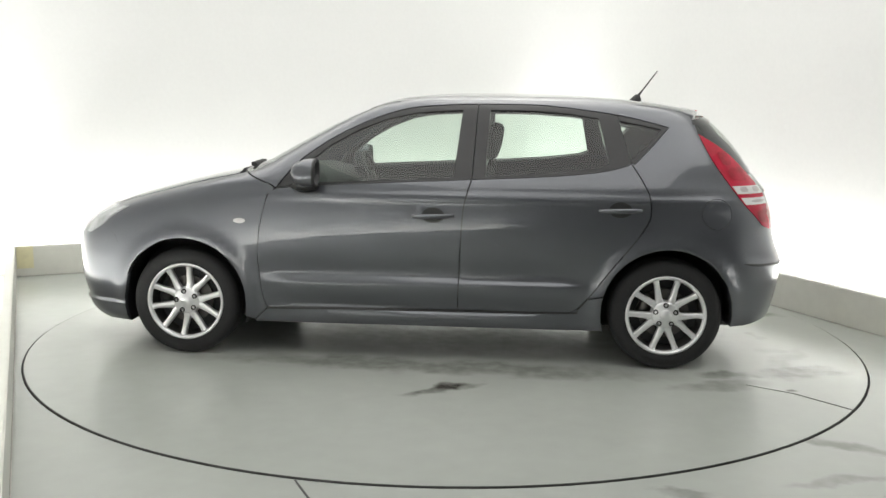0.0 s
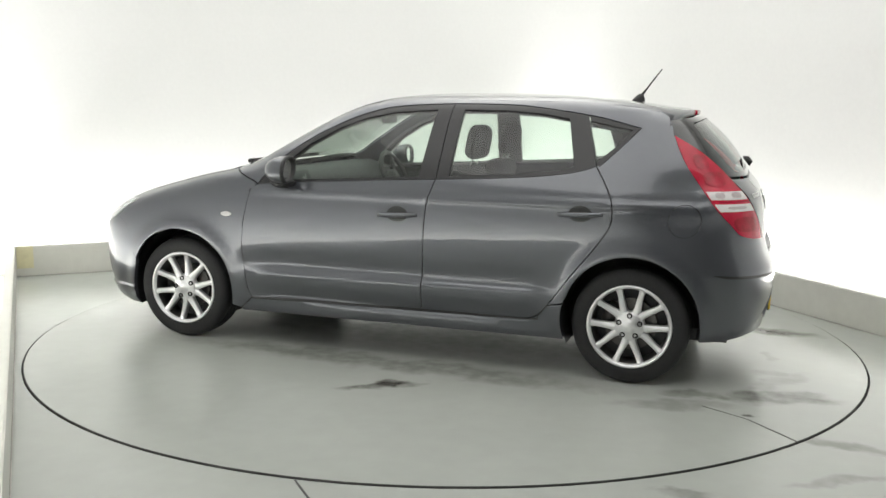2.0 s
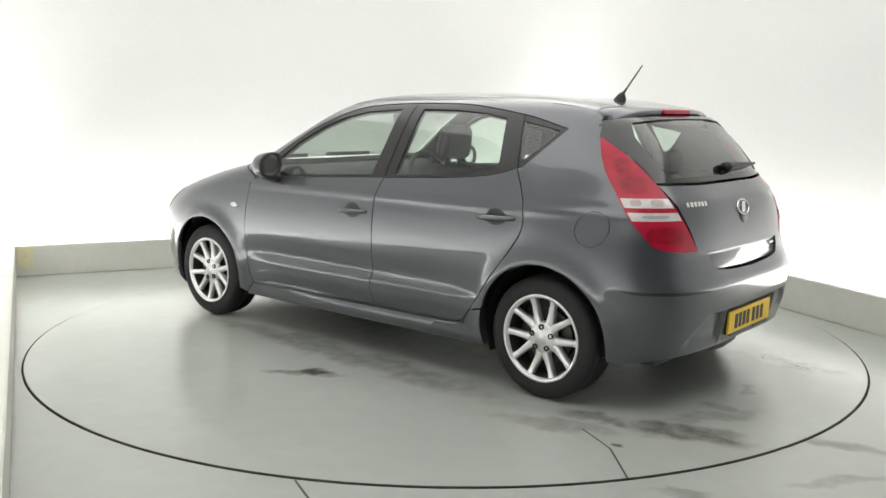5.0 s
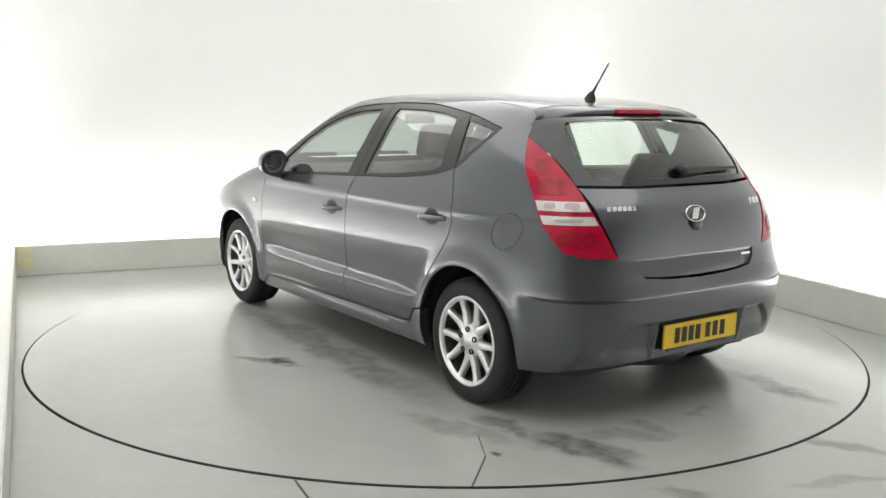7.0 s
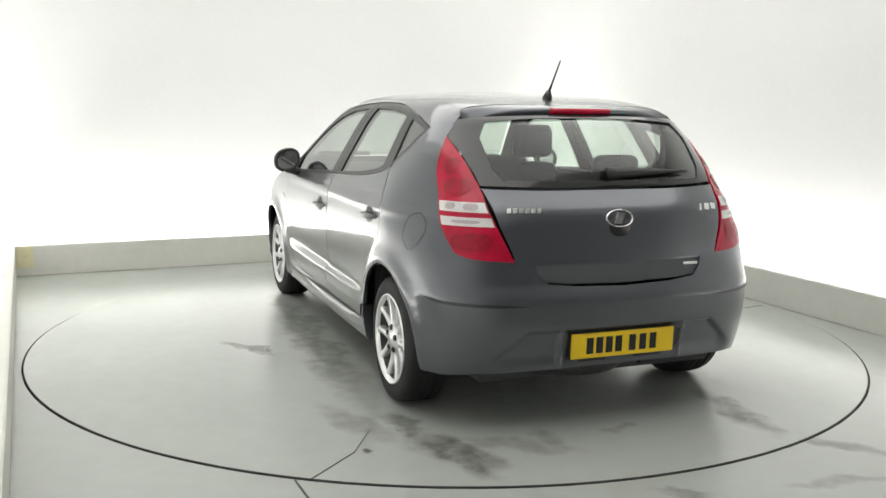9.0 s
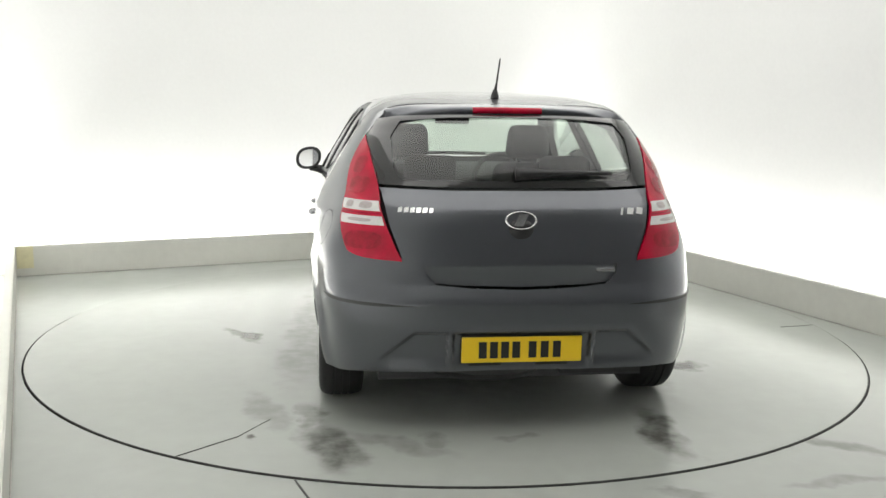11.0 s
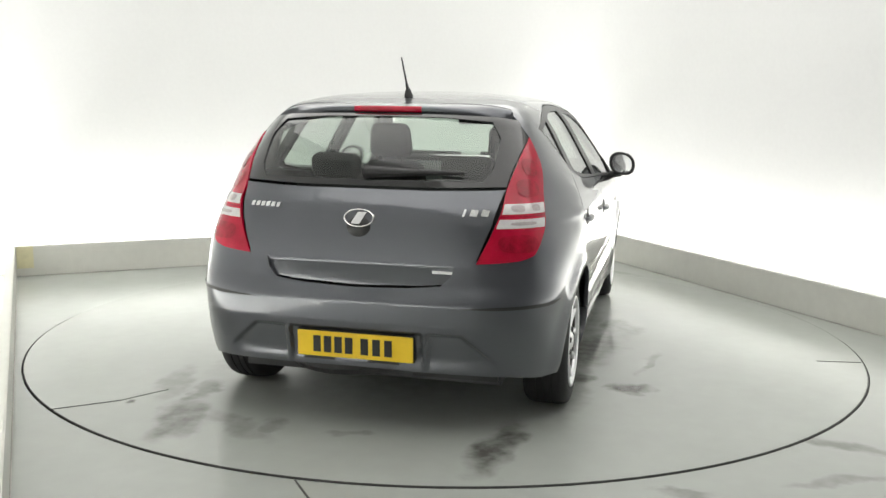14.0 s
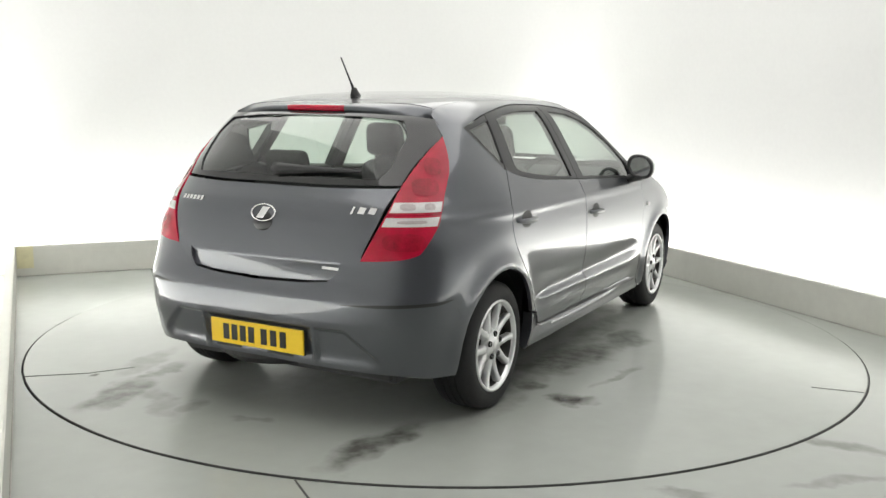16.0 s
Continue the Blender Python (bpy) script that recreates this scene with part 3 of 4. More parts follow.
def side_panels(s):
    side = "left" if s > 0 else "right"
    # wing
    low = [(0.905, 0.55), (0.88, 0.33), (0.855, 0.272), (0.93, 0.20), (0.985, 0.22)]
    wing = [(0.845, 0.90), (0.89, 0.72)] + low + front_arch(195, 22)[1:] + [(1.66, 0.44), (1.735, 0.655), (1.81, 0.66), (1.86, 0.72), (1.82, 0.78)] + BONNET_XZ[::-1][1:] + [SCREEN_XZ[0], (0.83, 0.955), (0.803, 0.938)]
    panel("front_wing", wing, "side", M_PAINT, car, s=s)
    # doors
    front = [(-0.20, 0.288), (0.855, 0.272)] + DOOR_FRONT[::-1][1:] + [q for q in BELT if q[0] < 0.79 and q[0] > -0.262] + SPLIT
    f = panel("front_door", front, "side", M_PAINT, car, s=s, step=0.022)
    rear = SPLIT[::-1] + [q for q in BELT if q[0] < -0.27] + DOOR_REAR[1:]
    r = panel("rear_door", rear, "side", M_PAINT, car, s=s, step=0.022)
    # sill
    sill = [(0.855, 0.270), (-0.79, 0.286), (-0.85, 0.313), (-0.90, 0.37)] + arc(AXLES[1], HUB, ARCH, 14, -18, 8) + [(-0.97, 0.19), (0.925, 0.185), (0.93, 0.20)]
    panel("sill", sill, "side", M_PAINT, car, s=s, depth=0.05)
    # black strip standing in for the shadow that the door bottoms cast
    line = smooth_line([(0.857, 0.2715), (-0.20, 0.2855), (-0.79, 0.2875), (-0.85, 0.314), (-0.90, 0.372)], 6)
    shade_strip = [(x, z + 0.005) for x, z in line] + [(x, z - 0.006) for x, z in line[::-1]]
    panel("door_gap_shade", shade_strip, "side", M_BLACK, car, "black strip painted for the shadow under the doors", s=s, gap=0, depth=0.004, lift=0.005)
    # body side: pillars, roof rail and rear quarter
    quarter = SCREEN_XZ + ROOF_XZ[1:] + [(-1.45, 1.352), (-1.475, 1.30)] + TL_OUT[:1] + [(x - 0.014, z - 0.004) for x, z in TL_OUT[1:]] + [(-1.752, 0.66), (-1.655, 0.44)] + arc(AXLES[1], HUB, ARCH, 157.5, 15, 26)
    quarter += [(-0.90, 0.37)] + [q for q in DOOR_REAR[::-1] if q[1] > 0.41] + DLO_REAR[::-1][1:] + DLO_TOP[::-1][1:] + [(0.83, 0.955)]
    b = panel("body_side", quarter, "side", M_PAINT, car, s=s, holes=[FUEL] if s > 0 else [], step=0.03)
    if s > 0:
        panel("fuel_flap", FUEL, "side", M_PAINT, b, s=s, gap=-0.0005, depth=0.012, step=0.02)
    # black window surround and the panes
    glass_f = [(0.66, 0.968), (0.655, 1.055), (0.52, 1.17), (0.36, 1.26), (0.21, 1.318), (0.05, 1.353), (-0.20, 1.372), (-0.165, 1.015)]
    glass_r = [(-0.335, 1.022), (-0.355, 1.374), (-0.60, 1.372), (-0.80, 1.358), (-0.945, 1.335), (-1.00, 1.10), (-0.95, 1.078), (-0.70, 1.047)]
    glass_q = [(-1.055, 1.325), (-1.28, 1.283), (-1.20, 1.195), (-1.12, 1.125), (-1.095, 1.135)]
    ring_f = [q for q in BELT if q[0] > -0.262] + [(-0.265, 1.004), (-0.285, 1.404)] + [q for q in DLO_TOP[::-1] if q[0] > -0.27]
    ring_r = [(-0.268, 1.005)] + [q for q in BELT if q[0] < -0.27] + [(-1.045, 1.352)] + [q for q in DLO_TOP[::-1] if -1.04 < q[0] < -0.29] + [(-0.288, 1.404)]
    ring_q = [(-1.118, 1.103)] + DLO_REAR[::-1][1:] + [q for q in DLO_TOP[::-1] if -1.31 < q[0] < -1.05] + [(-1.048, 1.352)]
    panel("window_frame", ring_f, "side", M_GLOSS, f, "black window surround", s=s, gap=0.001, depth=0.03, holes=[glass_f], lift=-0.002)
    panel("window", glass_f, "side", M_GLASS, f, "clear side window glass", s=s, gap=-0.002, depth=0, lift=-0.008)
    panel("window_frame", ring_r, "side", M_GLOSS, r, "black window surround", s=s, gap=0.001, depth=0.03, holes=[glass_r], lift=-0.002)
    panel("window", glass_r, "side", M_GLASS, r, "clear side window glass", s=s, gap=-0.002, depth=0, lift=-0.008)
    panel("quarter_window_frame", ring_q, "side", M_GLOSS, b, "black window surround", s=s, gap=0.001, depth=0.03, holes=[glass_q], lift=-0.002)
    panel("quarter_window", glass_q, "side", M_GLASS, b, "small triangular window", s=s, gap=-0.002, depth=0, lift=-0.008)
    # handles: a flat dark patch painted as the shaded cup, and a bar across it
    for door, hx, hz in ((f, -0.062, 0.806), (r, -1.058, 0.856)):
        cup = [(hx + 0.062 * math.cos(a), hz + 0.046 * math.sin(a) * (1.0 if math.sin(a) > 0 else 0.8)) for a in np.linspace(0, 2 * math.pi, 20, endpoint=False)]
        panel("cup_shade", cup, "side", M_BLACK, door, "dark patch painted as the shaded recess behind the handle", s=s, gap=0, depth=0.002, lift=0.0012, step=0.02)
        bm = bmesh.new()
        rows = []
        for i in range(15):
            u = -1 + 2 * i / 14
            x = hx + 0.115 * u
            base = float(project([(x, hz)], "side", s)[0][1])
            out = s * (0.006 + 0.030 * (1 - abs(u) ** 3))
            hgt = 0.0135 * (1 - 0.35 * u * u)
            zc = hz + 0.004 * u * (-1)
            rows.append([bm.verts.new((x, base + out * k, zc + hgt * w)) for k, w in ((0.35, -0.8), (0.8, -1.0), (1.0, -0.4), (1.0, 0.4), (0.8, 1.0), (0.35, 0.8))])
        for a, b2 in zip(rows, rows[1:]):
            for j in range(6):
                bm.faces.new((a[j], a[(j + 1) % 6], b2[(j + 1) % 6], b2[j]))
        bm.faces.new(rows[0]), bm.faces.new(rows[-1])
        bmesh.ops.recalc_face_normals(bm, faces=bm.faces)
        part("handle", bm, M_PAINT, door, "body-coloured pull handle")
    # indicator repeater
    rep = [(1.0 + 0.034 * math.cos(a), 0.757 + 0.014 * math.sin(a)) for a in np.linspace(0, 2 * math.pi, 16, endpoint=False)]
    panel("side_repeater", rep, "side", M_WHITE_LENS, car, "clear side indicator lens", s=s, gap=0, depth=0.006, lift=0.005, step=0.012)
    # front lamp
    lampo = [(1.78, 0.812), (1.65, 0.812), (1.74, 0.762), (1.80, 0.705), (1.89, 0.655), (2.015, 0.652), (2.035, 0.68), (1.99, 0.755), (1.90, 0.795)]
    panel("headlight", lampo, "side", M_HEADLIGHT, car, "clear swept-back headlight", s=s, step=0.02, lift=0.005)
    # tail light, wrapped round the corner
    def cu(pts):
        return [(corner_u(x, y), z) for x, y, z in pts]
    outer = [(x, float(project([(x, z)], "side")[0][1]), z) for x, z in TL_OUT]
    low = smooth_line([(-1.822, 0.745, 0.784), (-1.852, 0.712, 0.766), (-1.893, 0.655, 0.753), (-1.941, 0.508, 0.743)], 4)
    inner = smooth_line([(-1.941, 0.508, 0.747), (-1.890, 0.572, 0.89), (-1.790, 0.600, 1.025), (-1.70, 0.612, 1.11), (-1.60, 0.630, 1.19), (-1.49, 0.648, 1.256)], 5)
    outline = cu(outer + low[1:] + inner[1:-1])
    def cut(z0, z1):
        out = []
        ring = outline + outline[:1]
        for (u0, v0), (u1, v1) in zip(ring, ring[1:]):
            if z0 <= v0 <= z1:
                out.append((u0, v0))
            hitz = [z for z in (z0, z1) if (v0 - z) * (v1 - z) < 0]
            for z in sorted(hitz, key=lambda q: abs(q - v0)):
                t = (z - v0) / (v1 - v0)
                out.append((u0 + (u1 - u0) * t, z))
        return out
    t = new("tail_light")
    t.parent = car
    tagged(t, "tall red tail light with two clear bands")
    for z0, z1, nm in ((0.9342, 1.3, "brake_lens"), (0.7, 0.934, "fog_lens")):
        panel(nm, cut(z0, z1), "corner", M_RED, t, s=s, gap=0.0002 if nm != "brake_lens" else 0.001, depth=0.012, lift=0.003, step=0.025)

    def drawn_in(pts, k):
        us = [u for u, v in pts]
        mid = (min(us) + max(us)) / 2
        return [(mid + (u - mid) * k, v) for u, v in pts]
    for z0, z1, nm in ((0.9448, 0.985, "indicator_lens"), (0.8882, 0.924, "reversing_lens")):
        panel(nm, drawn_in(cut(z0, z1), 0.94), "corner", M_WHITE_LENS, t, "clear lens band", s=s, gap=0, depth=0.001, lift=0.0042, step=0.02)

    # lamp bowls behind the lenses
    for z, share, hw, hz, mat in ((0.966, 0.32, 0.034, 0.0135, M_BOWL), (0.966, 0.72, 0.026, 0.0135, M_BOWL), (0.906, 0.5, 0.065, 0.007, M_BOWL), (1.045, 0.52, 0.062, 0.036, M_DEEP), (1.130, 0.50, 0.040, 0.036, M_DEEP), (0.825, 0.55, 0.090, 0.036, M_DEEP)):
        us = [u for u, v in cut(z - 0.008, z + 0.008)]
        c = min(us) + (max(us) - min(us)) * share
        bowl = [(c + hw * math.copysign(abs(math.cos(a)) ** 0.7, math.cos(a)), z + hz * math.copysign(abs(math.sin(a)) ** 0.7, math.sin(a))) for a in np.linspace(0, 2 * math.pi, 18, endpoint=False)]
        panel("lamp_bowl", bowl, "corner", mat, t, s=s, gap=0, depth=0.0, lift=0.0056, step=0.015)


both(side_panels)


def middle_panels():
    mirror_y = lambda pts: pts + [(a, -b) for a, b in pts[::-1]]
    mirror_u = lambda pts: pts + [(-a, b) for a, b in pts[::-1]]
    # bonnet and cowl
    bonnet = mirror_y([(1.13, 0.02), (1.11, 0.4), (1.04, 0.65)] + BONNET_SIDE[1:] + [(1.895, 0.64), (1.965, 0.48), (1.985, 0.2), (1.99, 0.02)])
    panel("bonnet", bonnet, "top", M_PAINT, car, step=0.05)
    cowl = mirror_y([(1.04, 0.02), (1.02, 0.40), (0.93, 0.66), (0.90, 0.735), (0.985, 0.735), (1.03, 0.655), (1.105, 0.4), (1.125, 0.02)])
    panel("cowl", cowl, "top", M_BLACK, car, "black plastic windscreen cowl", lift=-0.012, step=0.05)
    # windscreen and roof
    screen = mirror_u([(0.02, 1.035), (0.45, 1.03), (0.745, 1.015)] + SCREEN_SIDE[1:] + [(0.3, 1.395), (0.02, 1.40)])
    panel("windscreen", screen, "front", M_GLASS, car, "clear curved windscreen", depth=0, lift=-0.003, step=0.06)
    roof = mirror_y([(0.315, 0.02), (0.315, 0.3)] + [(x, y + 0.007) for x, y in ROOF_SIDE] + [(-1.425, 0.3), (-1.43, 0.02)])
    panel("roof", roof, "top", M_PAINT, car, step=0.06)

    # tailgate
    def tuck(p, n):
        p = p.copy()
        k = ease(0.735, 0.722, p[:, 2])
        p[:, 0] += 0.014 * k
        n = n.copy()
        n[:, 2] -= 0.42 * k
        return p, n / np.linalg.norm(n, axis=1, keepdims=True)
    inner = [(0.60, 1.045), (0.592, 1.02), (0.562, 0.89), (0.512, 0.755)]
    gate = [(0.0, 1.038), (0.3, 1.038)] + inner + [(0.488, 0.742), (0.453, 0.688), (0.40, 0.655), (0.28, 0.643), (0.02, 0.635)]
    g = panel("tailgate", mirror_u(gate[1:]), "rear", M_PAINT, car, shape=tuck, step=0.022)

    def bulged(p, n):
        # the glass is rounder than the skin round it
        fy, fz = np.clip(1 - (p[:, 1] / 0.64) ** 2, 0, 1), np.clip(1 - ((p[:, 2] - 1.20) / 0.162) ** 2, 0, 1)
        b = 0.035 * fy * fz
        m = n.copy()
        m[:, 1] += 0.035 * 2 * p[:, 1] / 0.64 ** 2 * fz * 1.3
        m[:, 2] += 0.035 * 2 * (p[:, 2] - 1.20) / 0.162 ** 2 * fy
        return p + n * b[:, None], m / np.linalg.norm(m, axis=1, keepdims=True)
    glass_rear = mirror_u([(0.02, 1.358), (0.28, 1.356), (0.50, 1.348), (0.59, 1.335), (0.632, 1.29), (0.652, 1.258), (0.63, 1.19), (0.608, 1.10), (0.60, 1.052), (0.3, 1.043), (0.02, 1.043)])
    clear = mirror_u([(0.02, 1.335), (0.28, 1.333), (0.49, 1.318), (0.535, 1.25), (0.53, 1.12), (0.50, 1.075), (0.02, 1.07)])
    panel("rear_window_border", glass_rear, "rear", M_BORDER, g, "black border of the rear window", holes=[clear], depth=0.004, lift=-0.002, step=0.03, shape=bulged)
    panel("rear_window", glass_rear, "rear", M_GLASS, g, "tinted rear window glass", depth=0, lift=-0.007, step=0.04, shape=bulged)
    # roof spoiler
    bm = bmesh.new()
    rows = []
    for i in range(41):
        y = -0.55 + 1.10 * i / 40
        e = abs(y) / 0.55
        base = float(project([(-1.40, min(0.545, abs(y)))], "top")[0][2])
        xt, zt = -1.560 + 0.095 * e ** 2.2, 1.390 - 0.012 * e * e - 0.055 * e ** 5
        base = base - 0.003
        prof = [(-1.40, base), (-1.47, (base + zt) / 2 + 0.004), (xt + 0.012, zt), (xt, zt - 0.008), (xt + 0.006, zt - 0.030), (xt + 0.04, zt - 0.045), (-1.42, zt - 0.05)]
        rows.append([bm.verts.new((x, y, z)) for x, z in prof])
    for a, b in zip(rows, rows[1:]):
        for j in range(len(a) - 1):
            bm.faces.new((a[j], a[j + 1], b[j + 1], b[j]))
    bm.faces.new(rows[0]), bm.faces.new(rows[-1])
    bmesh.ops.recalc_face_normals(bm, faces=bm.faces)
    sp = part("spoiler", bm, M_PAINT, car)
    bm = bmesh.new()
    rows = []
    for i in range(13):
        y = -0.16 + 0.32 * i / 12
        e = abs(y) / 0.575
        xt, zt = -1.560 + 0.085 * e ** 2.2, 1.392 - 0.012 * e * e
        rows.append([bm.verts.new((xt + dx, y, zt + dz)) for dx, dz in ((0.006, -0.003), (-0.006, -0.006), (-0.005, -0.027), (0.006, -0.031))])
    for a, b in zip(rows, rows[1:]):
        for j in range(3):
            bm.faces.new((a[j], a[j + 1], b[j + 1], b[j]))
    bm.faces.new(rows[0]), bm.faces.new(rows[-1])
    bmesh.ops.recalc_face_normals(bm, faces=bm.faces)
    part("high_brake_light", bm, M_RED, sp, "slim red high-level brake light")
    return g


tailgate = middle_panels()


def outline_point(z, q, x_start, end):
    """A point of the body's outline at height z, the share q of the way from x_start on the side round to the middle of the end."""
    x_end = float(level(z, 1 if end < 0 else 2))
    e = 1 - (1 - np.linspace(0, 1, 160)) ** 3
    xs = x_start + (x_end - x_start) * e
    ys = half_width(xs, np.full(160, z))
    ys[-1] = 0
    d = np.concatenate([[0], np.cumsum(np.hypot(np.diff(xs), np.diff(ys)))])
    k = q * d[-1]
    return float(np.interp(k, d, xs)), float(np.interp(k, d, ys))


def bumper(end, name):
    nq, nw = 130, 64
    verts, faces = [], []
    grid = {}
    if end < 0:
        tops = ([0, 0.16, 0.30, 0.46, 0.50, 0.535, 0.60, 0.75, 1.0], [0.812, 0.785, 0.764, 0.748, 0.733, 0.69, 0.650, 0.636, 0.628])
        bots = ([0, 0.12, 0.3, 0.5, 1.0], [0.235, 0.235, 0.26, 0.27, 0.275])
        edge = ([0.2, 0.30, 0.38, 0.44, 0.66, 0.785], [-1.672, -1.676, -1.668, -1.648, -1.744, -1.812])
    else:
        tops = ([0, 0.08, 0.2, 0.3, 0.5, 0.75, 1.0], [0.66, 0.69, 0.69, 0.69, 0.695, 0.70, 0.70])
        bots = ([0, 0.3, 1.0], [0.155, 0.15, 0.16])
        edge = ([0.15, 0.30, 0.44, 0.65], [1.672, 1.676, 1.645, 1.72])
    for i in range(-nq, nq + 1):
        q = 1 - abs(i) / nq
        s = 1 if i < 0 else -1
        zt, zb = np.interp(q, *tops), np.interp(q, *bots)
        for j in range(nw + 1):
            z = float(zb + (zt - zb) * (j / nw))
            x, y = outline_point(z, q, float(np.interp(z, *edge)), end)
            if end < 0:
                # recessed plate field and the scoops on either side of it, and the step under the upper lip
                rim_z = 0.450 - 0.85 * max(0.0, y - 0.46)
                inset = ease(rim_z + 0.004, rim_z - 0.014, z) * ease(0.63, 0.54, y) * ease(0.262, 0.345, z)
                land = ease(0.300, 0.290, y) + ease(0.315, 0.325, y)
                x += 0.022 * float(inset) * float(min(1, land))
            else:
                low = 0.022 * float(ease(0.285, 0.262, z))
                x += low * float(ease(0.8, 0.5, y))
                y += 0.5 * low * float(ease(0.5, 0.7, y))
                x -= 0.05 * float(ease(0.50, 0.42, y) * ease(0.20, 0.24, z) * ease(0.42, 0.38, z))
            grid[i, j] = len(verts)
            verts.append((x, s * y if i else 0.0, z))
    for i in range(-nq, nq):
        for j in range(nw):
            faces.append((grid[i, j], grid[i + 1, j], grid[i + 1, j + 1], grid[i, j + 1]))
    rim = [(i, 0) for i in range(-nq, nq + 1)] + [(nq, j) for j in range(1, nw + 1)] + [(i, nw) for i in range(nq - 1, -nq - 1, -1)] + [(-nq, j) for j in range(nw - 1, 0, -1)]
    bm = bmesh.new()
    vs = [bm.verts.new(v) for v in verts]
    for f in faces:
        bm.faces.new([vs[k] for k in f])
    lip = []
    for i, j in rim:
        x, y, z = verts[grid[i, j]]
        deep = 0.05 if j == 0 else 0.022
        lip.append(bm.verts.new((x - end * deep * (0.3 + 0.7 * (abs(y) < 0.75)), y - math.copysign(deep * (abs(y) > 0.55), y), z + (0.012 if j == 0 else -0.004 if j == nw else 0))))
    for k in range(len(rim)):
        a, b = vs[grid[rim[k]]], vs[grid[rim[(k + 1) % len(rim)]]]
        bm.faces.new((b, a, lip[k], lip[(k + 1) % len(rim)]))
    bmesh.ops.recalc_face_normals(bm, faces=bm.faces)
    for e in bm.edges:
        if len(e.link_faces) == 2 and e.calc_face_angle(0) > radians(45):
            e.smooth = False
    return part(name, bm, M_PAINT, car)


rear_bumper = bumper(-1, "rear_bumper")
front_bumper = bumper(1, "front_bumper")


def bumper_crease_shade(s):
    """The pressed line round the bumper's corner, its overhang shadow drawn as a black strip."""
    line = smooth_line([(-1.735, 0.848, 0.580), (-1.80, 0.81, 0.572), (-1.892, 0.743, 0.570), (-1.965, 0.60, 0.567), (-2.008, 0.45, 0.564)], 6)
    k = len(line) - 1
    up = [(corner_u(x, y), z + 0.0065 * min(1, 4 * (1 - i / k), 0.2 + 4 * i / k)) for i, (x, y, z) in enumerate(line)]
    dn = [(corner_u(x, y), z - 0.0065 * min(1, 4 * (1 - i / k), 0.2 + 4 * i / k) - 0.0004) for i, (x, y, z) in enumerate(line)]
    panel("crease_shade", up + dn[::-1], "corner", M_BLACK, rear_bumper, "dark strip painted for the shadow of the pressed line", s=s, gap=0, depth=0, lift=0.003, step=0.02)


both(bumper_crease_shade)


# ---- wheels ----
def build_wheel(x, s, spin):
    """A wheel with its outer face towards +y; turned round for the other side."""
    w = new("wheel")
    w.parent = car
    w.matrix_basis = pose(x, s * 0.860, HUB - RIDE, 0, 0, 0 if s > 0 else 180)
    tagged(w, "silver alloy wheel with a black tyre")
    bm = bmesh.new()
    prof = [(0.2050, -0.006), (0.2160, 0.000), (0.2378, 0.004), (0.2628, 0.002), (0.2842, -0.006), (0.2949, -0.018), (0.2993, -0.032), (0.3016, -0.05),
            (0.3020, -0.062), (0.2958, -0.063), (0.2958, -0.070), (0.3020, -0.071), (0.3020, -0.098), (0.2958, -0.099), (0.2958, -0.106), (0.3020, -0.107),
            (0.3020, -0.130), (0.2958, -0.131), (0.2958, -0.138), (0.3020, -0.139), (0.3016, -0.155), (0.2949, -0.185), (0.2806, -0.200), (0.2467, -0.206), (0.2050, -0.20)]
    spin_profile(bm, prof, 72, "Y")
    bmesh.ops.recalc_face_normals(bm, faces=bm.faces)
    for e in bm.edges:
        if len(e.link_faces) == 2 and e.calc_face_angle(0) > radians(40):
            e.smooth = False
    part("tyre", bm, M_TYRE, w, "black road tyre with grooved tread")
    bm = bmesh.new()
    spin_profile(bm, [(0.2165, -0.004), (0.2165, 0.003), (0.212, 0.006), (0.206, 0.005), (0.200, -0.001), (0.195, -0.014)], 72, "Y")
    bmesh.ops.recalc_face_normals(bm, faces=bm.faces)
    rim = part("rim", bm, M_RIM, w, "bright alloy rim")
    # barrel in a darker material, to paint in the shade between the spokes
    bm = bmesh.new()
    spin_profile(bm, [(0.195, -0.014), (0.190, -0.06), (0.188, -0.19)], 72, "Y")
    bmesh.ops.recalc_face_normals(bm, faces=bm.faces)
    part("rim_barrel", bm, M_DISC, rim, "inner rim darkened for the shade behind the spokes")
    # hub disc
    bm = bmesh.new()
    spin_profile(bm, [(0.0005, 0.0), (0.028, 0.0), (0.030, -0.003), (0.033, -0.005), (0.062, -0.011), (0.074, -0.018), (0.080, -0.045)], 50, "Y")
    bmesh.ops.recalc_face_normals(bm, faces=bm.faces)
    part("hub", bm, M_RIM, w)
    # five pairs of spokes
    bm = bmesh.new()
    rows = []
    for i in range(9):
        t = i / 8
        r = 0.050 + 0.152 * t
        c = 0.013 + 0.058 * max(0.0, (t - 0.18) / 0.82) ** 0.95
        h = 0.0155 + 0.009 * (1 - t) ** 2 - 0.001 * t + 0.009 * max(0, t - 0.8) / 0.2
        y = -0.016 + 0.013 * t - 0.012 * (1 - (2 * t - 1) ** 2) * 0.6
        rows.append([bm.verts.new(p) for p in ((r, y - 0.030, c - h * 1.05), (r, y - 0.006, c - h), (r, y, c - h * 0.72), (r, y + 0.001, c + h * 0.72), (r, y - 0.006, c + h), (r, y - 0.030, c + h * 1.05))])
    for a, b in zip(rows, rows[1:]):
        for j in range(5):
            bm.faces.new((a[j], a[j + 1], b[j + 1], b[j]))
    bmesh.ops.recalc_face_normals(bm, faces=bm.faces)
    one = mesh_of(bm, "spoke", M_RIM)
    other = one.copy()
